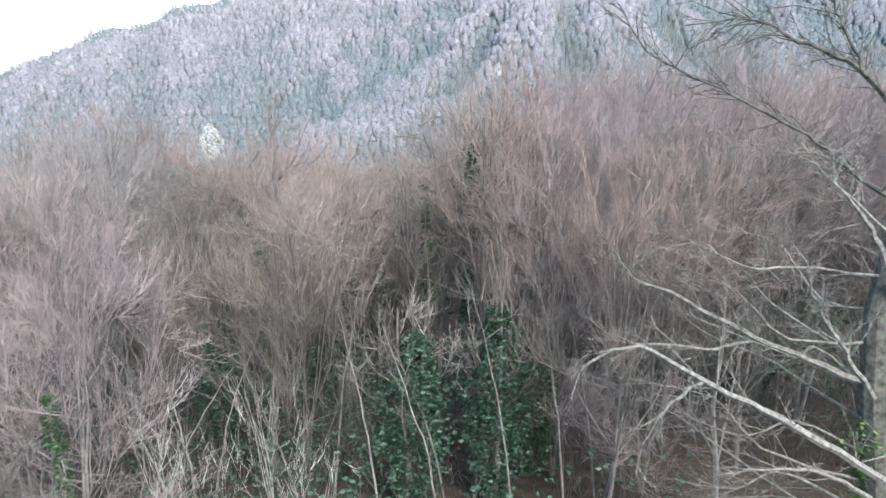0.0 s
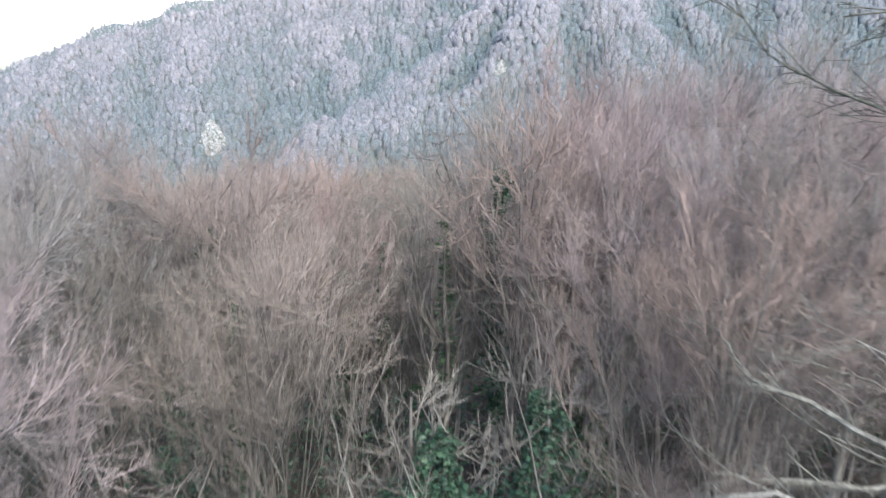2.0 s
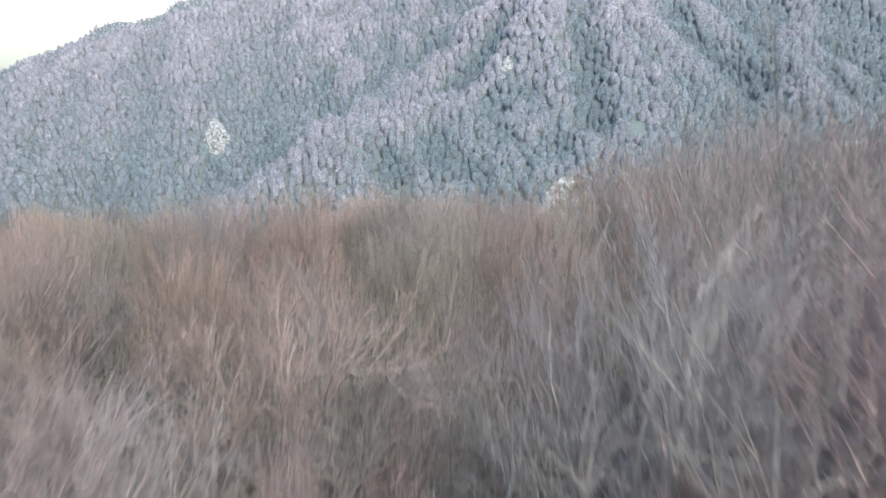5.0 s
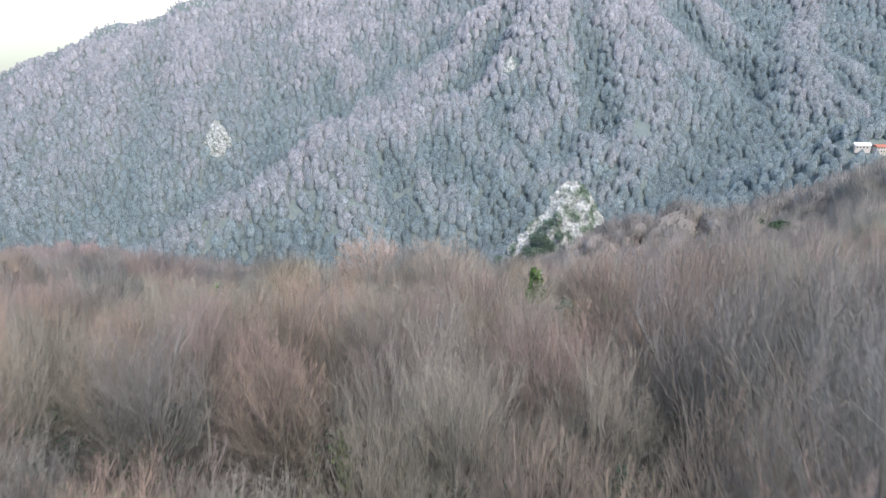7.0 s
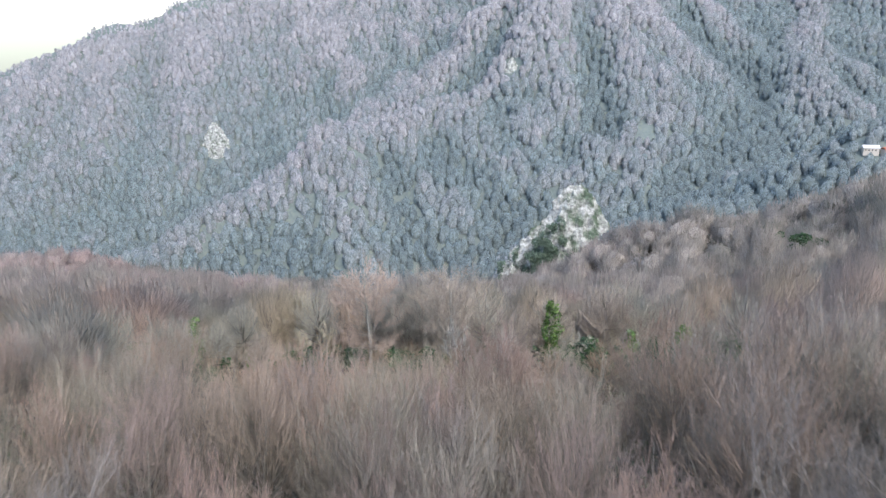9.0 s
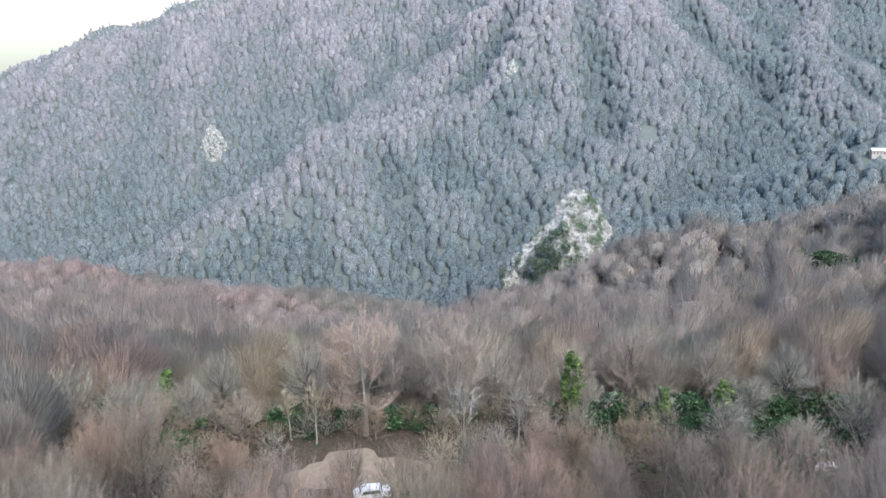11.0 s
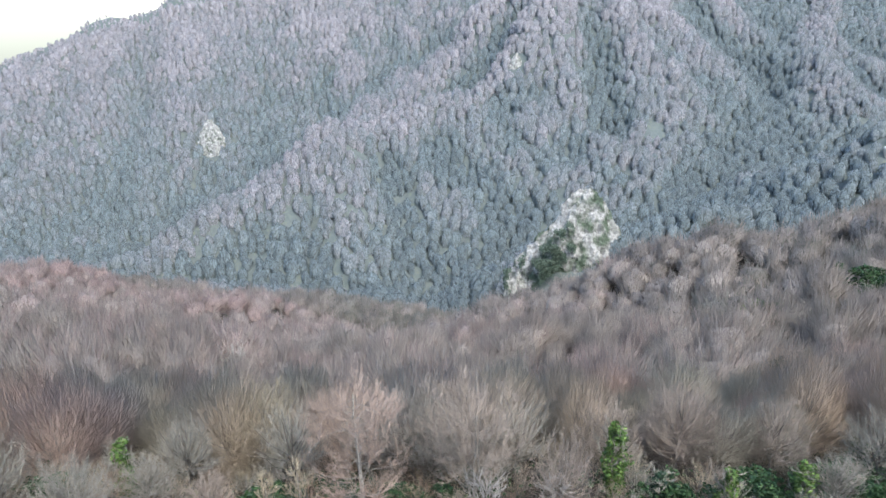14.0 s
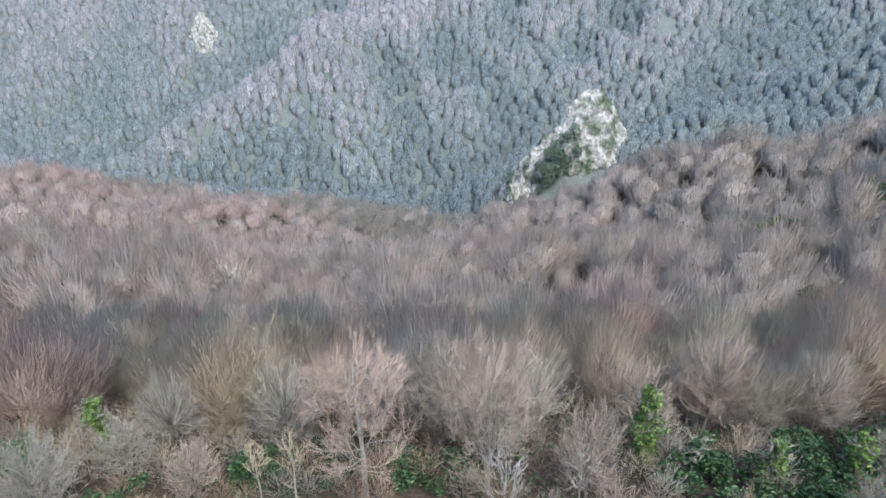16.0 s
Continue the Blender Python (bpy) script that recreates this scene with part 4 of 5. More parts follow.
for a, b, H in ((-21, 133, 9.8), (-2.8, 130, 11.5), (4.3, 132, 9.0), (-24.5, 134.5, 8.0), (-33, 170, 15.5)):
    single(a, b, H, H * 0.36, M_PALE, T_STRAW if a < -10 else T_PALE, "slender birch with pale bark and upright twigs", limbs=14, sprays=6, twigs=5, trunk_r=0.13, low=0.35, dome=0.5, twig_r=0.022)
for a, b, H in ((17, 126, 8.5), (26, 122, 8), (-30, 126, 6.5), (10, 124, 7.5)):
    domed(a, b, H, H * 0.8, M_BARK, T_RUST, "low bush with rust-brown bare twigs beside the clearing", sprays=70, trunk_r=0.1, low=-0.1, limbs=10)
for a, b, H in ((33, 148, 13), (40, 140, 12.5), (-36, 143, 12), (-24, 143, 13), (13, 147, 12), (28, 128, 9), (-8, 146, 14), (44, 130, 11), (2, 148, 12.5), (-52, 134, 12), (34, 136, 9), (-16, 148, 13), (36, 126, 8), (-38, 137, 9), (-31, 135, 8)):
    domed(a, b, H, H * 0.72, M_BARK, (T_GREY, T_PINK)[int(abs(a)) % 2], "leafless tree with a rounded twiggy crown", sprays=84)
for a, b, H, W in ((-86, 268, 15, 12), (-109, 243, 14, 9), (-172, 470, 17, 16), (-36, 222, 15, 7), (-60, 232, 15, 11)):
    single(a, b, H, W, M_PALE, T_PALE, "bleached dead tree with white bare branches", limbs=16, sprays=6, twigs=3, trunk_r=0.4, low=0.3, twig_r=0.05, droop=0.2)


def ivy_leaves(r, z0, z1, rad, n, size):
    z = z0 + (z1 - z0) * r.random(n)
    az = r.uniform(0, 6.28, n)
    u = (z - z0) / (z1 - z0)
    lump = 0.25 + 1.3 * vnoise(z * 1.5 / max(rad, 0.5) + rad * 7, az * 0.9) ** 1.3
    q = rad * np.sqrt(r.uniform(0.15, 1, n)) * lump * (0.35 + 0.65 * np.sin(np.pi * np.clip(0.12 + 0.8 * u, 0, 1)))
    return leaves(r, np.stack([q * np.cos(az), q * np.sin(az), z], -1), size)


def ivy_tree(a, b, top, bottom, rad, n, size, material, label, H=None, W=3.0, twig_r=0.02):
    g = float(ground_z(a, b))
    H = H or top - g + 0.8
    root = tree_thing("ivy_clad_tree", bare_tree(r, H, W, 12, 7, 6, twig_r, 0.12, low=0.35, dome=0.5), M_BARK, T_GREY if b > 60 else M_BARK, label)
    part("ivy", ivy_leaves(r, max(bottom - g, 0.2), top - g, rad, n, size), material, root, "climbing evergreen ivy")
    return place(root, a, b)


ivy_tree(-0.8, 15.9, -6.8, -12, 1.0, 3600, 0.075, M_IVY, "tree smothered in dark blue-green ivy", W=3.6, H=6.5, twig_r=0.008)
ivy_tree(1.3, 16.5, -6.3, -12, 0.95, 3600, 0.075, M_IVY, "bushy stem wrapped in dark ivy", W=3.6, H=7, twig_r=0.008)
ivy_tree(0.78, 21.0, -2.9, -9.5, 0.42, 1900, 0.07, M_IVY, "tall bare tree with ivy up its trunk", H=13.3, W=5.5, twig_r=0.009)
ivy_tree(-0.5, 20.2, -3.9, -8, 0.3, 420, 0.06, M_LAUREL, "slim stem with a tuft of ivy", H=10, W=3, twig_r=0.009)
ivy_tree(-5.0, 18.7, -5.4, -11, 0.34, 800, 0.06, M_LAUREL, "thin trunk with bright green ivy", H=9, W=3.0, twig_r=0.008)
ivy_tree(-6.7, 19.2, -7.6, -11.5, 0.75, 1600, 0.07, M_IVY, "ivy-covered stump among bare shoots", H=9.5, W=4, twig_r=0.008)
ivy_tree(-7.4, 12.0, -6.3, -9, 0.26, 420, 0.055, M_LAUREL, "sapling hung with yellowish-green ivy", H=6, W=2.2, twig_r=0.008)
ivy_tree(2.6, 18.3, -7.5, -12, 0.7, 1800, 0.075, M_LAUREL, "ivy-clad stem in the thicket", H=9, W=3.5, twig_r=0.008)
ivy_tree(-6.9, 23.5, -5.0, -11, 0.75, 1800, 0.075, M_LAUREL, "stout stem bushy with dark green ivy", H=9, W=3.5, twig_r=0.008)
ivy_tree(-3.7, 25.5, -7.0, -12, 0.8, 1500, 0.08, M_IVY, "low stem with dark ivy in the thicket", H=7.5, W=3, twig_r=0.008)
ivy_tree(-2.3, 24.2, -5.6, -10, 0.3, 500, 0.065, M_LAUREL, "slim stem with a few tufts of ivy", H=9, W=3, twig_r=0.008)
ivy_tree(11.7, 140, -32.6, -41.5, 1.7, 1500, 0.24, M_IVY_LIGHT, "tall trunk wrapped in bright green ivy", W=4, twig_r=0.03)
ivy_tree(16.5, 139, -38, -44, 1.0, 500, 0.24, M_IVY, "short trunk with green ivy", W=4, twig_r=0.03)
ivy_tree(22.8, 136, -35.6, -43, 1.2, 700, 0.24, M_IVY_LIGHT, "trunk with yellow-green ivy to the top", W=3, twig_r=0.03)
ivy_tree(30.2, 136, -35.0, -43, 1.6, 1000, 0.25, M_IVY_LIGHT, "trunk with yellow-green ivy to the top", W=3, twig_r=0.03)
ivy_tree(-43, 142, -36.0, -45, 1.3, 900, 0.24, M_IVY_LIGHT, "leaning trunk draped in yellow-green ivy", W=4, twig_r=0.03)
ivy_tree(-33.5, 138, -40, -45, 0.8, 450, 0.24, M_IVY_LIGHT, "low stem with bright ivy", W=3, twig_r=0.03)
ivy_tree(-9.5, 71, -21, -27, 0.8, 700, 0.18, M_IVY_LIGHT, "trunk with bright ivy on the slope", W=4, twig_r=0.025)
ivy_tree(-5.5, 73, -17, -27, 0.6, 700, 0.18, M_IVY, "tall trunk with dark ivy", W=4, twig_r=0.025)
ivy_tree(6.5, 58, -15, -22, 0.8, 700, 0.16, M_IVY, "trunk with ivy among saplings", W=4, twig_r=0.025)
ivy_tree(9, 33, -9, -15, 0.8, 900, 0.12, M_IVY, "dark ivy-clad trunk on the slope", W=4, twig_r=0.015)
ivy_tree(-6, 31, -8, -14, 0.6, 900, 0.12, M_IVY, "ivy-clad trunk in the thicket", W=4, twig_r=0.015)


def evergreen(a, b, H, W, n, size, material, label):
    """A leafy evergreen: stems and a lumpy mass of leaves."""
    root = new("evergreen_bush")
    for _ in range(4):
        part("stem", shoots(r, 1, H * 0.8, W * 0.15, 0.05, 0), M_BARK, root)
    k = 14
    c = np.stack([r.normal(0, W * 0.27, k), r.normal(0, W * 0.27, k), H * r.uniform(0.25, 0.8, k)], -1)
    q = r.integers(0, k, n)
    p = c[q] + unit(r.normal(0, 1, (n, 3))) * (W * 0.2 * r.uniform(0.5, 1.0, n))[:, None] * np.array([1, 1, 0.7])
    part("foliage", leaves(r, p, size), material, root)
    return place(tagged(root, label, "bush"), a, b)


for a, b, H, W in ((-21, 138.5, 3.4, 5), (-10.5, 138.5, 3.4, 5.5), (-17, 139.5, 3, 4.5), (26.5, 138, 5.5, 7), (33, 140, 4.5, 6), (20, 131, 3.5, 4), (0.5, 130, 2.6, 3.2), (-27, 137, 3.2, 4), (14, 136, 3.0, 4), (24, 130, 4.0, 5), (31, 131, 5, 7), (37, 133, 5.5, 7), (42, 128, 5, 6), (45, 136, 6, 7), (29, 142, 5, 6), (38, 142, 6, 7), (-50, 139, 5, 6), (-38, 133, 3.5, 5), (19, 138, 4, 5), (23, 134, 3.5, 5), (27, 133, 4, 6), (34, 136, 5, 6), (40, 138, 5, 6), (34, 127, 4, 6), (48, 132, 5, 7), (17, 133, 3, 4), (-6, 139, 3, 4), (-24, 139, 3, 4)):
    evergreen(a, b, H, W, 900, 0.26, M_LAUREL, "dark evergreen laurel bush below the trees")
for a, b, H, W in ((30, 112, 5, 6.5), (36, 118, 5.5, 7), (42, 114, 5, 6.5), (29, 120, 5, 6), (36, 107, 4.5, 6), (47, 121, 6, 7), (53, 128, 6, 7.5), (49, 148, 5.5, 7), (55, 156, 6, 8), (60, 168, 6, 8), (48, 166, 5, 7), (66, 178, 6.5, 8), (43, 150, 5, 6), (-58, 150, 5, 7), (-64, 162, 5, 7)):
    evergreen(a, b, H, W, 900, 0.3, M_LAUREL, "dark evergreen bush in a hollow of the slope")
for a, b, H, W in ((84, 269, 13, 11), (78, 262, 10, 10), (91, 272, 11, 10), (73, 264, 8, 9), (87, 261, 8, 9)):
    evergreen(a, b, H, W, 1100, 0.5, M_IVY_LIGHT if a > 75 else M_LAUREL, "bright evergreen tree in the bare wood")
for a, b, H, W in ((108, 262, 15, 8), (116, 266, 16, 9), (62, 196, 9, 10), (66, 204, 9, 10), (56, 188, 7, 9), (70, 193, 8, 9), (-112, 243, 9, 6), (14, 244, 7, 6), (125, 280, 14, 9)):
    evergreen(a, b, H, W, 900, 0.5, M_LAUREL, "dark evergreen tree on the slope")

SHRUBS = [tree_thing("shrub", dome_tree(r, 5.0, 4.8, 44, 7, 0.02, 0.016, 0.07, low=-0.15, sides=5, limbs=8), M_BARK, t, lab) for t, lab in ((T_GREY, "grey bare shrub in the rough ground"), (T_RUST, "rust-brown bare shrub in the rough ground"), (T_STRAW, "straw-coloured bare shrub in the rough ground"), (T_PINK, "mauve bare shrub in the rough ground"))]
x, y = scatter(-62, 60, 121, 152, 3.3, r, lambda a, b: in_view(a, b, 2) & ~((np.abs(b - 126.5) < 6) & (np.abs(a + 15) < 9.5)) & ((a < 14) | (vnoise(a / 6, b / 6) > 0.62)))
for i, (a, b) in enumerate(zip(x, y)):
    plant(SHRUBS[int(r.integers(0, 4))], a, b, r.uniform(0, 360), r.uniform(0.55, 1.25), "shrubs round the clearing")
for src in SHRUBS:
    for o in (*src.children_recursive, src):
        bpy.data.objects.remove(o)

# bushy mauve trees beside the start of the flight
for a, b, top, W in ((-7.4, 12.4, -2.2, 6.2), (-10.5, 15.5, -1.6, 6.5), (3.2, 18.2, -1.3, 5.0), (5.6, 17.4, -1.0, 5.6)):
    H = top - float(ground_z(a, b))
    t = tree_thing("tree", bare_tree(r, H, W, 38, 16, 7, 0.0045, 0.08, low=0.12, dome=0.6, stems=3, droop=0.25, fine=4), M_BARK, T_MAUVE, "bushy leafless tree with dense mauve-grey twigs", split=True)
    place(t, a, b, r.uniform(0, 360))

# pale shrubs below the camera
for a, b, H in ((-4.6, 11.0, 6.2), (-3.6, 13.3, 5.6), (-2.6, 12.2, 4.0)):
    single(a, b, H, 2.2, M_PALE, M_PALE, "slim shrub with white bare stems", limbs=14, sprays=5, twigs=3, trunk_r=0.036, low=0.15, stems=5, dome=0.5, twig_r=0.0035, fine=1)


# the near tree with long pale branches
def limb(points, r0, r1, sprays, material, parent, twig_r=0.007, twig_mat=None, reach=1.3):
    """One crooked limb through a few points, with side twigs."""
    P = np.array(points, float)
    n = len(P)
    t = np.linspace(0, n - 1, (n - 1) * 4 + 1)
    k = np.clip(t.astype(int), 0, n - 2)
    w = (t - k)[:, None]
    p0, p1, p2, p3 = P[np.maximum(k - 1, 0)], P[k], P[k + 1], P[np.minimum(k + 2, n - 1)]
    C = 0.5 * (2 * p1 + (p2 - p0) * w + (2 * p0 - 5 * p1 + 4 * p2 - p3) * w ** 2 + (3 * p1 - p0 - 3 * p2 + p3) * w ** 3)
    C[1:-1] += r.normal(0, 0.02, C[1:-1].shape)
    R = np.linspace(r0, r1, len(C))
    ob = part("limb", polyline_tubes(C[None], R[None], 6), material, parent)
    q = r.integers(2, len(C) - 1, sprays)
    d = unit(unit(C[q + 1] - C[q]) + r.normal(0, 0.5, (sprays, 3)))
    L = reach * r.uniform(0.4, 1.1, sprays)
    m = C[q] + d * L[:, None] * 0.5
    e = m + unit(d + r.normal(0, 0.3, d.shape)) * L[:, None] * 0.5
    g = np.repeat(np.arange(sprays), 6)
    f0 = m[g] + (e - m)[g] * r.uniform(-0.6, 0.9, len(g))[:, None]
    f1 = f0 + unit(d[g] + r.normal(0, 0.5, (len(g), 3))) * (L[g] * r.uniform(0.2, 0.5, len(g)))[:, None]
    tw = part("twig", join([tubes(C[q], m, np.full(sprays, twig_r * 1.8), np.full(sprays, twig_r * 1.2)), spikes(m, e, np.full(sprays, twig_r * 1.2)), spikes(f0, f1, np.full(len(g), twig_r))]), twig_mat or material, ob)
    tagged(tw, kind="stuff")
    return ob


ash = tagged(new("tree"), "near tree with long pale lichen-covered branches and ivy", "tree")
part("trunk", polyline_tubes(np.array([[(9.0, 12.5, -13.0), (8.8, 12.5, -9.0), (8.35, 12.5, -6.7), (8.2, 12.6, -5.0), (8.4, 12.7, -3.0), (8.9, 13.0, -1.0), (9.1, 13.2, 1.5)]]), np.array([[0.34, 0.28, 0.25, 0.22, 0.17, 0.13, 0.06]]), 9), M_LICHEN, ash)
limb([(8.3, 12.5, -6.5), (7.2, 12.8, -6.1), (6.2, 13.0, -5.7), (4.9, 13.4, -5.1), (3.9, 13.8, -4.7), (3.5, 14.0, -4.2)], 0.085, 0.015, 22, M_ASH, ash)
limb([(8.6, 12.0, -8.3), (6.9, 11.5, -7.1), (5.9, 11.7, -6.6), (4.8, 12.0, -6.1), (3.7, 12.3, -5.6), (2.8, 12.5, -6.0), (2.5, 12.5, -6.8)], 0.09, 0.012, 26, M_ASH, ash)
limb([(4.9, 12.0, -6.1), (4.3, 12.0, -6.6), (3.9, 12.1, -7.4), (3.8, 12.2, -8.3)], 0.04, 0.01, 10, M_ASH, ash)
limb([(9.0, 13.4, -3.2), (8.0, 14.0, -2.5), (7.3, 14.3, -1.9), (6.3, 14.6, -1.4), (5.4, 15.0, -0.9), (4.3, 15.5, -0.3), (3.7, 16.0, 0.7)], 0.055, 0.01, 40, M_LICHEN, ash)
limb([(9.0, 13.3, -2.0), (7.8, 13.5, -0.7), (7.1, 13.6, -0.3), (6.4, 13.8, 0.0), (5.8, 14.0, 0.3), (4.6, 14.2, 0.2)], 0.07, 0.01, 34, M_LICHEN, ash)
limb([(7.8, 13.5, -0.7), (7.4, 13.6, 0.0), (7.1, 13.7, 0.6), (7.0, 13.8, 1.4)], 0.045, 0.01, 24, M_LICHEN, ash)
limb([(8.2, 12.2, -6.6), (7.5, 12.0, -5.7), (7.0, 12.0, -5.0), (6.6, 12.0, -4.4), (6.4, 12.0, -3.7)], 0.06, 0.012, 16, M_ASH, ash)
limb([(8.3, 12.4, -4.6), (7.8, 12.2, -3.6), (7.2, 12.0, -2.9), (6.7, 12.2, -2.3)], 0.09, 0.015, 12, M_ASH, ash)
limb([(8.5, 12.0, -8.8), (7.3, 11.6, -7.9), (6.2, 11.4, -7.6), (5.2, 11.4, -7.7)], 0.06, 0.01, 14, M_ASH, ash)
limb([(6.2, 13.0, -5.7), (5.4, 12.9, -5.9), (4.3, 12.9, -5.8), (3.2, 13.0, -5.75)], 0.04, 0.008, 10, M_ASH, ash)
for k in range(12):
    z0 = -10.5 + 0.62 * k
    p = np.array([8.5, 12.5, z0])
    q = np.array([r.uniform(2.6, 5.8), r.uniform(12.5, 15.5), z0 + r.uniform(0.6, 2.4)])
    limb([p, p * 0.66 + q * 0.34 + r.normal(0, 0.25, 3), p * 0.33 + q * 0.67 + r.normal(0, 0.3, 3), q], 0.035, 0.006, 16, M_ASH, ash, 0.005)
ivy = ivy_leaves(r, -12.5, -4.5, 0.45, 1600, 0.07)
part("ivy", (ivy[0] + np.array([8.5, 12.5, 0]), ivy[1]), M_IVY_LIGHT, ash, "ivy climbing the trunk")


# thin saplings that lean across the thicket
for k in range(16):
    a, b = r.uniform(-7.5, 5.5), r.uniform(13.0, 16.5)
    g = float(ground_z(a, b))
    lean = r.choice([-1, 1]) * r.uniform(0.8, 2.4)
    top = r.uniform(4.2, 6.5)
    root = tagged(new("leaning_sapling"), "thin leaning sapling with grey-brown bare twigs", "sapling", group="leaning saplings in the thicket")
    limb([(a, b, g - 0.1), (a + 0.25 * lean, b + 0.3, g + 0.4 * top), (a + 0.6 * lean, b + 0.6, g + 0.72 * top), (a + lean, b + 1.0, g + top)], 0.035, 0.006, 18, M_BARK, root, 0.0032, M_TWIG_FINE, 1.1)

# ---- rocks ----
def rock(name, a, b, base, size, seed, label, parts=1):
    bm = bmesh.new()
    bmesh.ops.create_icosphere(bm, subdivisions=5, radius=1.0)
    sx, sy, sz = size
    for v in bm.verts:
        p = v.co.normalized()
        q = Vector((p.x * 1.6 + seed, p.y * 1.6, p.z * 1.6))
        d = 0.86 + 0.22 * noise.turbulence(q, 4, True) + 0.12 * noise.noise(q * 3.3) + 0.08 * noise.noise(q * 8)
        up = max(p.z, -0.4)
        taper = 1.0 - 0.45 * max(up, 0)
        v.co = Vector((p.x * sx * d * taper, p.y * sy * d * taper, up * sz * (0.55 + 0.45 * d)))
    me = bpy.data.meshes.new(name)
    bm.to_mesh(me)
    bm.free()
    me.materials.append(M_ROCK if sx > 30 else M_CRAG)
    ob = new(name, me)
    ob.matrix_basis = pose(a, b, base)
    return tagged(ob, label, "rock")


rock("rock_pinnacle", 112, 690, -200, (44, 22, 66), 3.1, "white limestone pinnacle with green scrub on its ledges")
rock("rock_shoulder", 80, 690, -230, (40, 20, 58), 7.7, "grey limestone shoulder half hidden by evergreen scrub")
rock("rock_crag", 48, 680, -226, (15, 12, 22), 11.3, "pale limestone crag at the foot of the pinnacle")
rock("white_crag", -392, 1205, -184, (25, 14, 46), 5.2, "bright white crag on the wooded mountainside")
rock("ridge_crag", 85, 1130, -74, (15, 11, 36), 9.4, "pale crag on the spur")
rock("rock_spike", 366, 752, -172, (5, 5, 26), 2.2, "slim pale rock spike above the trees")
rock("rock_slab", 250, 996, -190, (7, 6, 24), 6.6, "small pale slab among the far trees")
n = 22000
q = r.random(n)
px, py = 38 + 74 * q, 667 + r.normal(0, 3, n)
pz = -222 + 62 * q + 40 * (r.random(n) - 0.52)
bare = np.hypot((px - 113) / 19, (pz + 156) / 24) < 1.0 + 0.6 * (vnoise(px / 5 + 7, pz / 5) - 0.5)
bare |= np.hypot((px - 50) / 8, (pz + 214) / 9) < 1.0
keep = (vnoise(px / 6 + 3, pz / 7) + 0.4 * vnoise(px / 2.5, pz / 3) > 0.8) & ~bare
V, F = leaves(r, np.stack([px, py, pz], -1)[keep], 0.85)
tagged(new("evergreen_scrub", mesh_from("evergreen_scrub", V, F, M_SCRUB)), "dark evergreen scrub clinging to the crag", "scrub", kind="stuff")


# ---- clearing, cars, lamps, houses ----
def clearing():
    n, rings = 48, 10
    V, F = [], []
    for j in range(rings + 1):
        for i in range(n):
            a = 6.2832 * i / n
            rad = j / rings * (0.5 + 0.95 * float(vnoise(np.array(math.cos(a) * 2.6 + 20), np.array(math.sin(a) * 2.6 + 5))))
            V.append((-14.5 + 7.0 * rad * math.cos(a), 125.5 + 4.6 * rad * math.sin(a)))
    V = np.array(V)
    V = np.column_stack([V, ground_z(V[:, 0], V[:, 1]) + 0.12])
    for j in range(rings):
        for i in range(n):
            F.append((j * n + i, j * n + (i + 1) % n, (j + 1) * n + (i + 1) % n, (j + 1) * n + i))
    ob = new("gravel_clearing", mesh_from("gravel_clearing", V, np.array(F), M_GRAVEL))
    return tagged(ob, "pale bare gravel clearing between the trees", "clearing", kind="structure")


clearing()


def from_bm(name, bm, material, parent, label=""):
    me = bpy.data.meshes.new(name)
    bm.to_mesh(me)
    bm.free()
    me.materials.append(material)
    ob = new(name, me)
    ob.parent = parent
    if label:
        ob["label"] = label
    return ob


def box_bm(x0, x1, y0, y1, z0, z1, taper=0.0, bevel=0.0):
    bm = bmesh.new()
    bmesh.ops.create_cube(bm, size=1.0)
    for v in bm.verts:
        k = 1 - taper if v.co.z > 0 else 1
        v.co = Vector(((x0 + x1) / 2 + v.co.x * (x1 - x0) * k, (y0 + y1) / 2 + v.co.y * (y1 - y0) * k, (z0 + z1) / 2 + v.co.z * (z1 - z0)))
    if bevel:
        bmesh.ops.bevel(bm, geom=bm.edges[:], offset=bevel, segments=3, affect='EDGES')
    return bm


def car(a, b, turn, label):
    root = tagged(new("car"), label, "car", group="parked cars")
    from_bm("body", box_bm(-2.05, 2.05, -0.85, 0.85, 0.3, 0.95, 0.04, 0.12), M_CAR, root)
    from_bm("cabin", box_bm(-1.35, 1.15, -0.78, 0.78, 0.93, 1.46, 0.18, 0.08), M_CAR, root)
    from_bm("windscreen", box_bm(0.98, 1.13, -0.62, 0.62, 1.0, 1.36, 0.1), M_GLASS_DARK, root)
    from_bm("rear_window", box_bm(-1.34, -1.2, -0.62, 0.62, 1.0, 1.36, 0.1), M_GLASS_DARK, root)
    for s in (-1, 1):
        from_bm("side_window", box_bm(-1.05, 0.9, s * 0.72 - 0.05, s * 0.72 + 0.05, 1.02, 1.36, 0.1), M_GLASS_DARK, root)
        for wx in (-1.25, 1.3):
            bm = bmesh.new()
            bmesh.ops.create_cone(bm, cap_ends=True, segments=20, radius1=0.32, radius2=0.32, depth=0.2, matrix=pose(wx, s * 0.78, 0.32, 90))
            w = from_bm("wheel", bm, M_RUBBER, root)
            bm = bmesh.new()
            bmesh.ops.create_cone(bm, cap_ends=True, segments=16, radius1=0.2, radius2=0.18, depth=0.215, matrix=pose(wx, s * 0.78, 0.32, 90))
            from_bm("rim", bm, M_ROOF_PALE, w)
    return place(root, a, b, turn, -0.1)


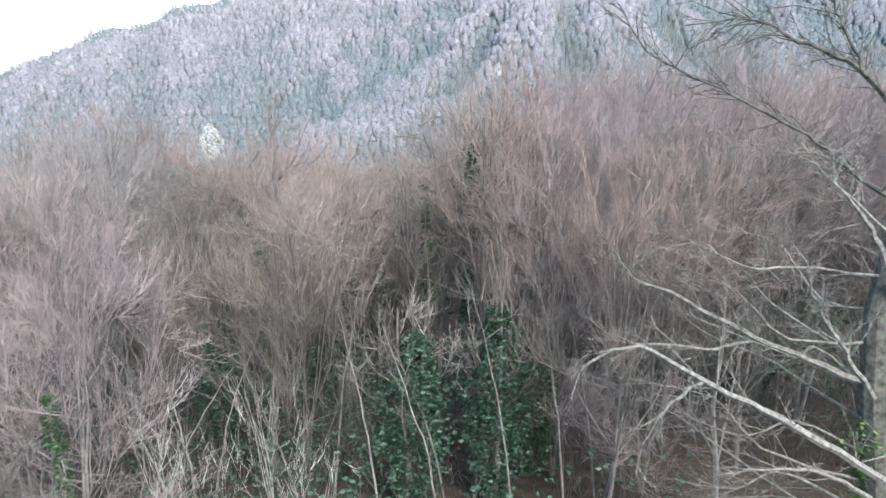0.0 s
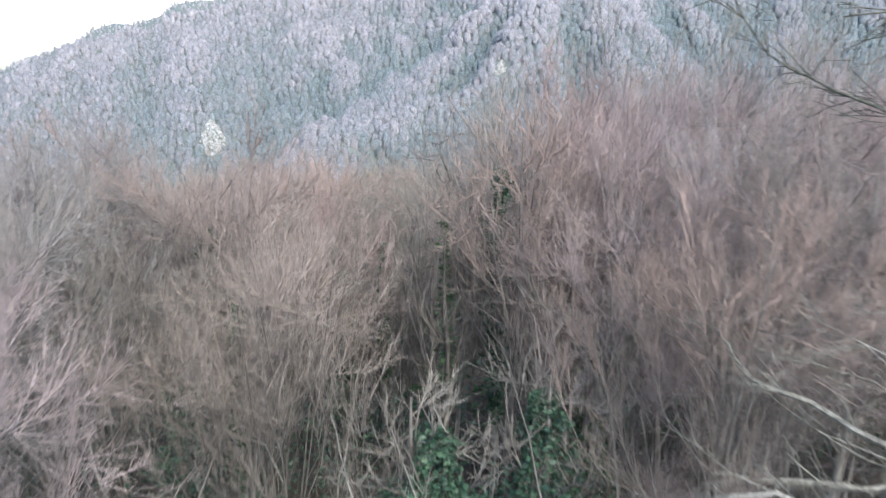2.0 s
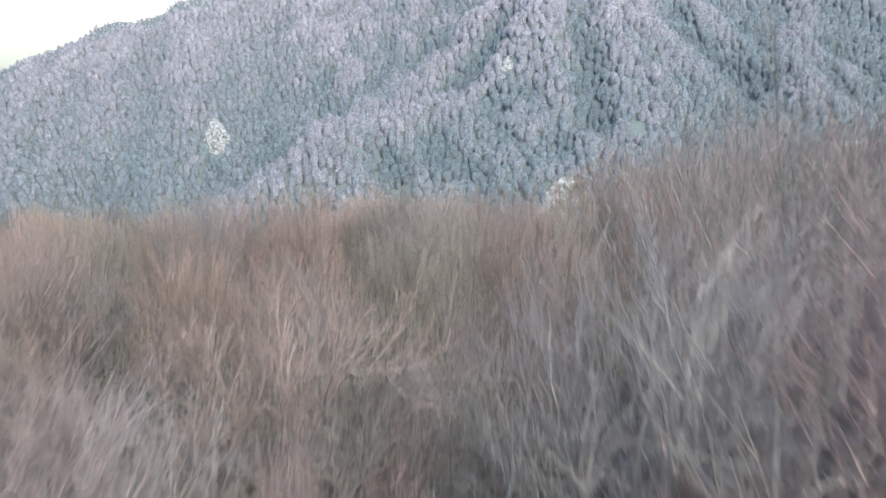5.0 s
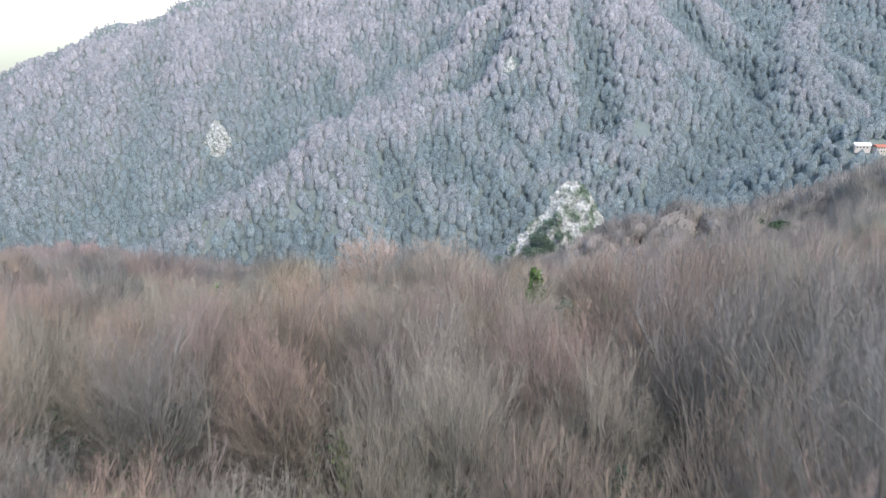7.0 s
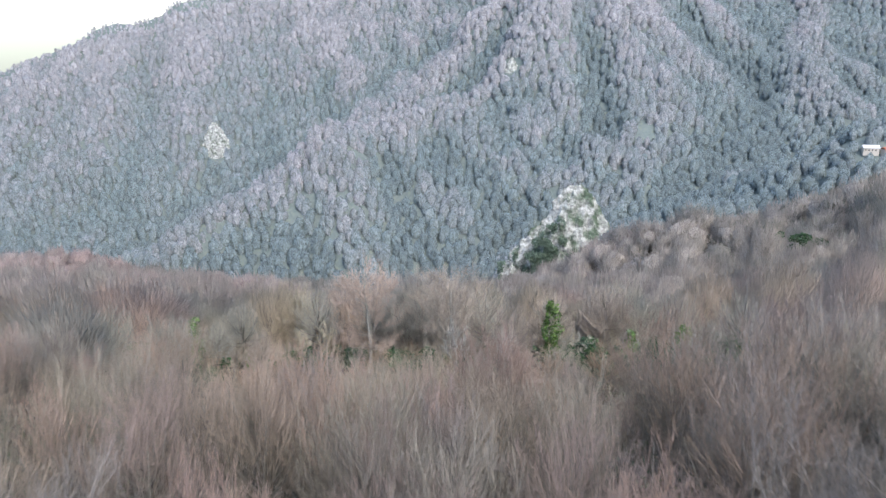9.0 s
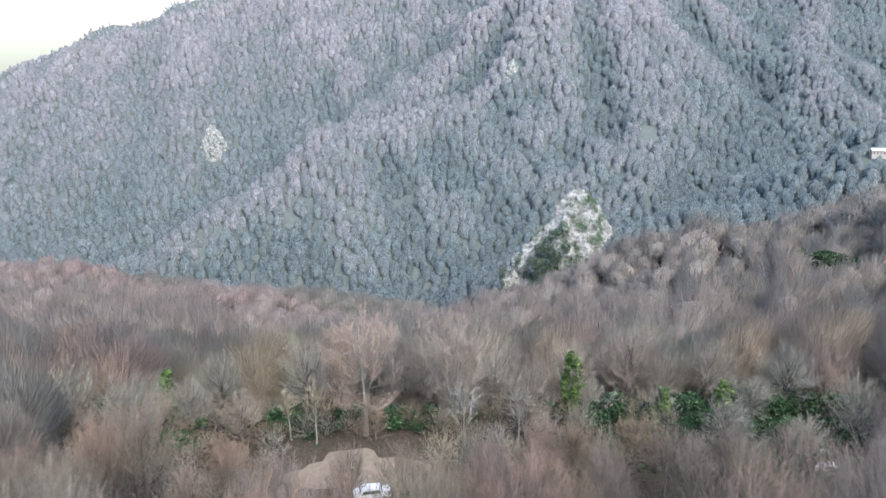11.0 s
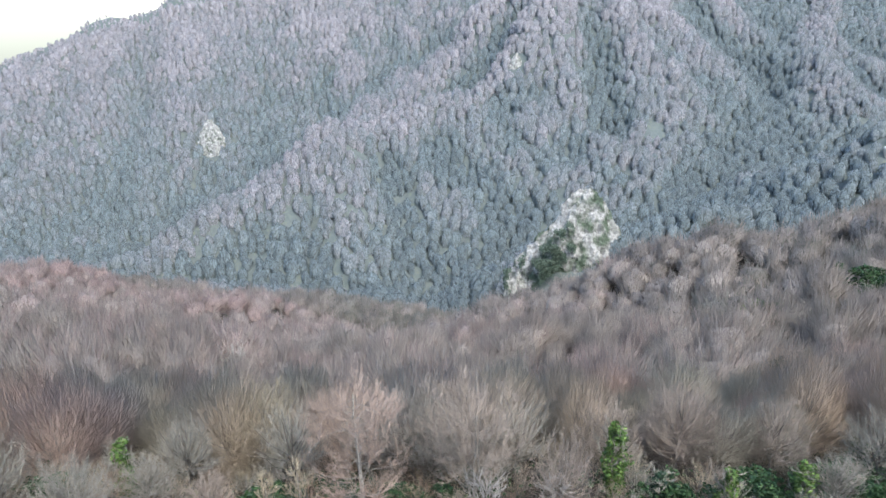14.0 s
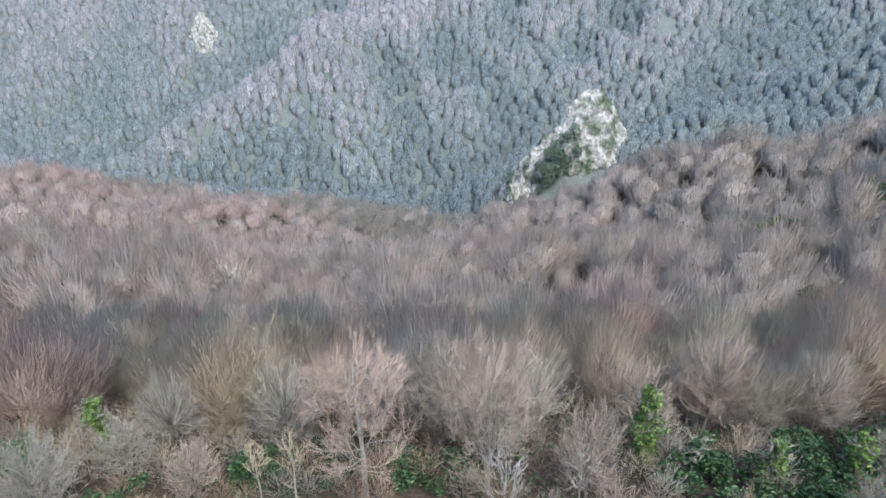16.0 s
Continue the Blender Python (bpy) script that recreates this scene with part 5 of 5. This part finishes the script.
car(-12.6, 120.5, 10, "white car parked on the gravel clearing")
car(39.2, 124.5, -38, "white car with green-tinted glass beside the thicket")
for a, b in ((36.6, 126.2), (38.6, 126.6)):
    root = tagged(new("lamp_post"), "low lamp post with a white globe", "lamp", group="lamp posts")
    bm = bmesh.new()
    bmesh.ops.create_cone(bm, cap_ends=True, segments=10, radius1=0.06, radius2=0.04, depth=2.2, matrix=pose(0, 0, 1.1))
    from_bm("post", bm, M_POST, root)
    bm = bmesh.new()
    bmesh.ops.create_uvsphere(bm, u_segments=16, v_segments=10, radius=0.24, matrix=pose(0, 0, 2.35))
    from_bm("globe", bm, M_GLOBE, root)
    place(root, a, b)


def house(a, b, w, d, h, turn, roof, label, base):
    root = tagged(new("house"), label, "house", group="houses on the ridge")
    from_bm("wall", box_bm(-w / 2, w / 2, -d / 2, d / 2, -4, h), M_RENDER, root)
    bm = bmesh.new()
    e = 0.6
    pts = [(-w / 2 - e, -d / 2 - e, h), (w / 2 + e, -d / 2 - e, h), (w / 2 + e, d / 2 + e, h), (-w / 2 - e, d / 2 + e, h), (-w / 2 - e, 0, h + d * 0.3), (w / 2 + e, 0, h + d * 0.3)]
    v = [bm.verts.new(p) for p in pts]
    for f in ((0, 1, 5, 4), (2, 3, 4, 5), (0, 4, 3), (1, 2, 5), (3, 2, 1, 0)):
        bm.faces.new([v[k] for k in f])
    from_bm("roof", bm, roof, root)
    for k in range(int(w // 3)):
        x0 = -w / 2 + 1.2 + 3 * k
        for z0 in ((0.9, 3.7) if h > 5 else (0.9,)):
            from_bm("window", box_bm(x0, x0 + 1.2, -d / 2 - 0.05, -d / 2 + 0.1, z0, z0 + 1.4), M_PANE, root)
    root.matrix_basis = pose(a, b, base, 0, 0, turn)
    return root


house(407, 744, 14, 8, 3.6, -12, M_ROOF_PALE, "pale house with a white sheet roof on the wooded ridge", float(ground_z(407, 744)) + 1.5)
house(421, 738, 10, 8, 5.6, 8, M_ROOF, "pale house with a red tiled roof on the wooded ridge", float(ground_z(421, 738)) + 1.5)
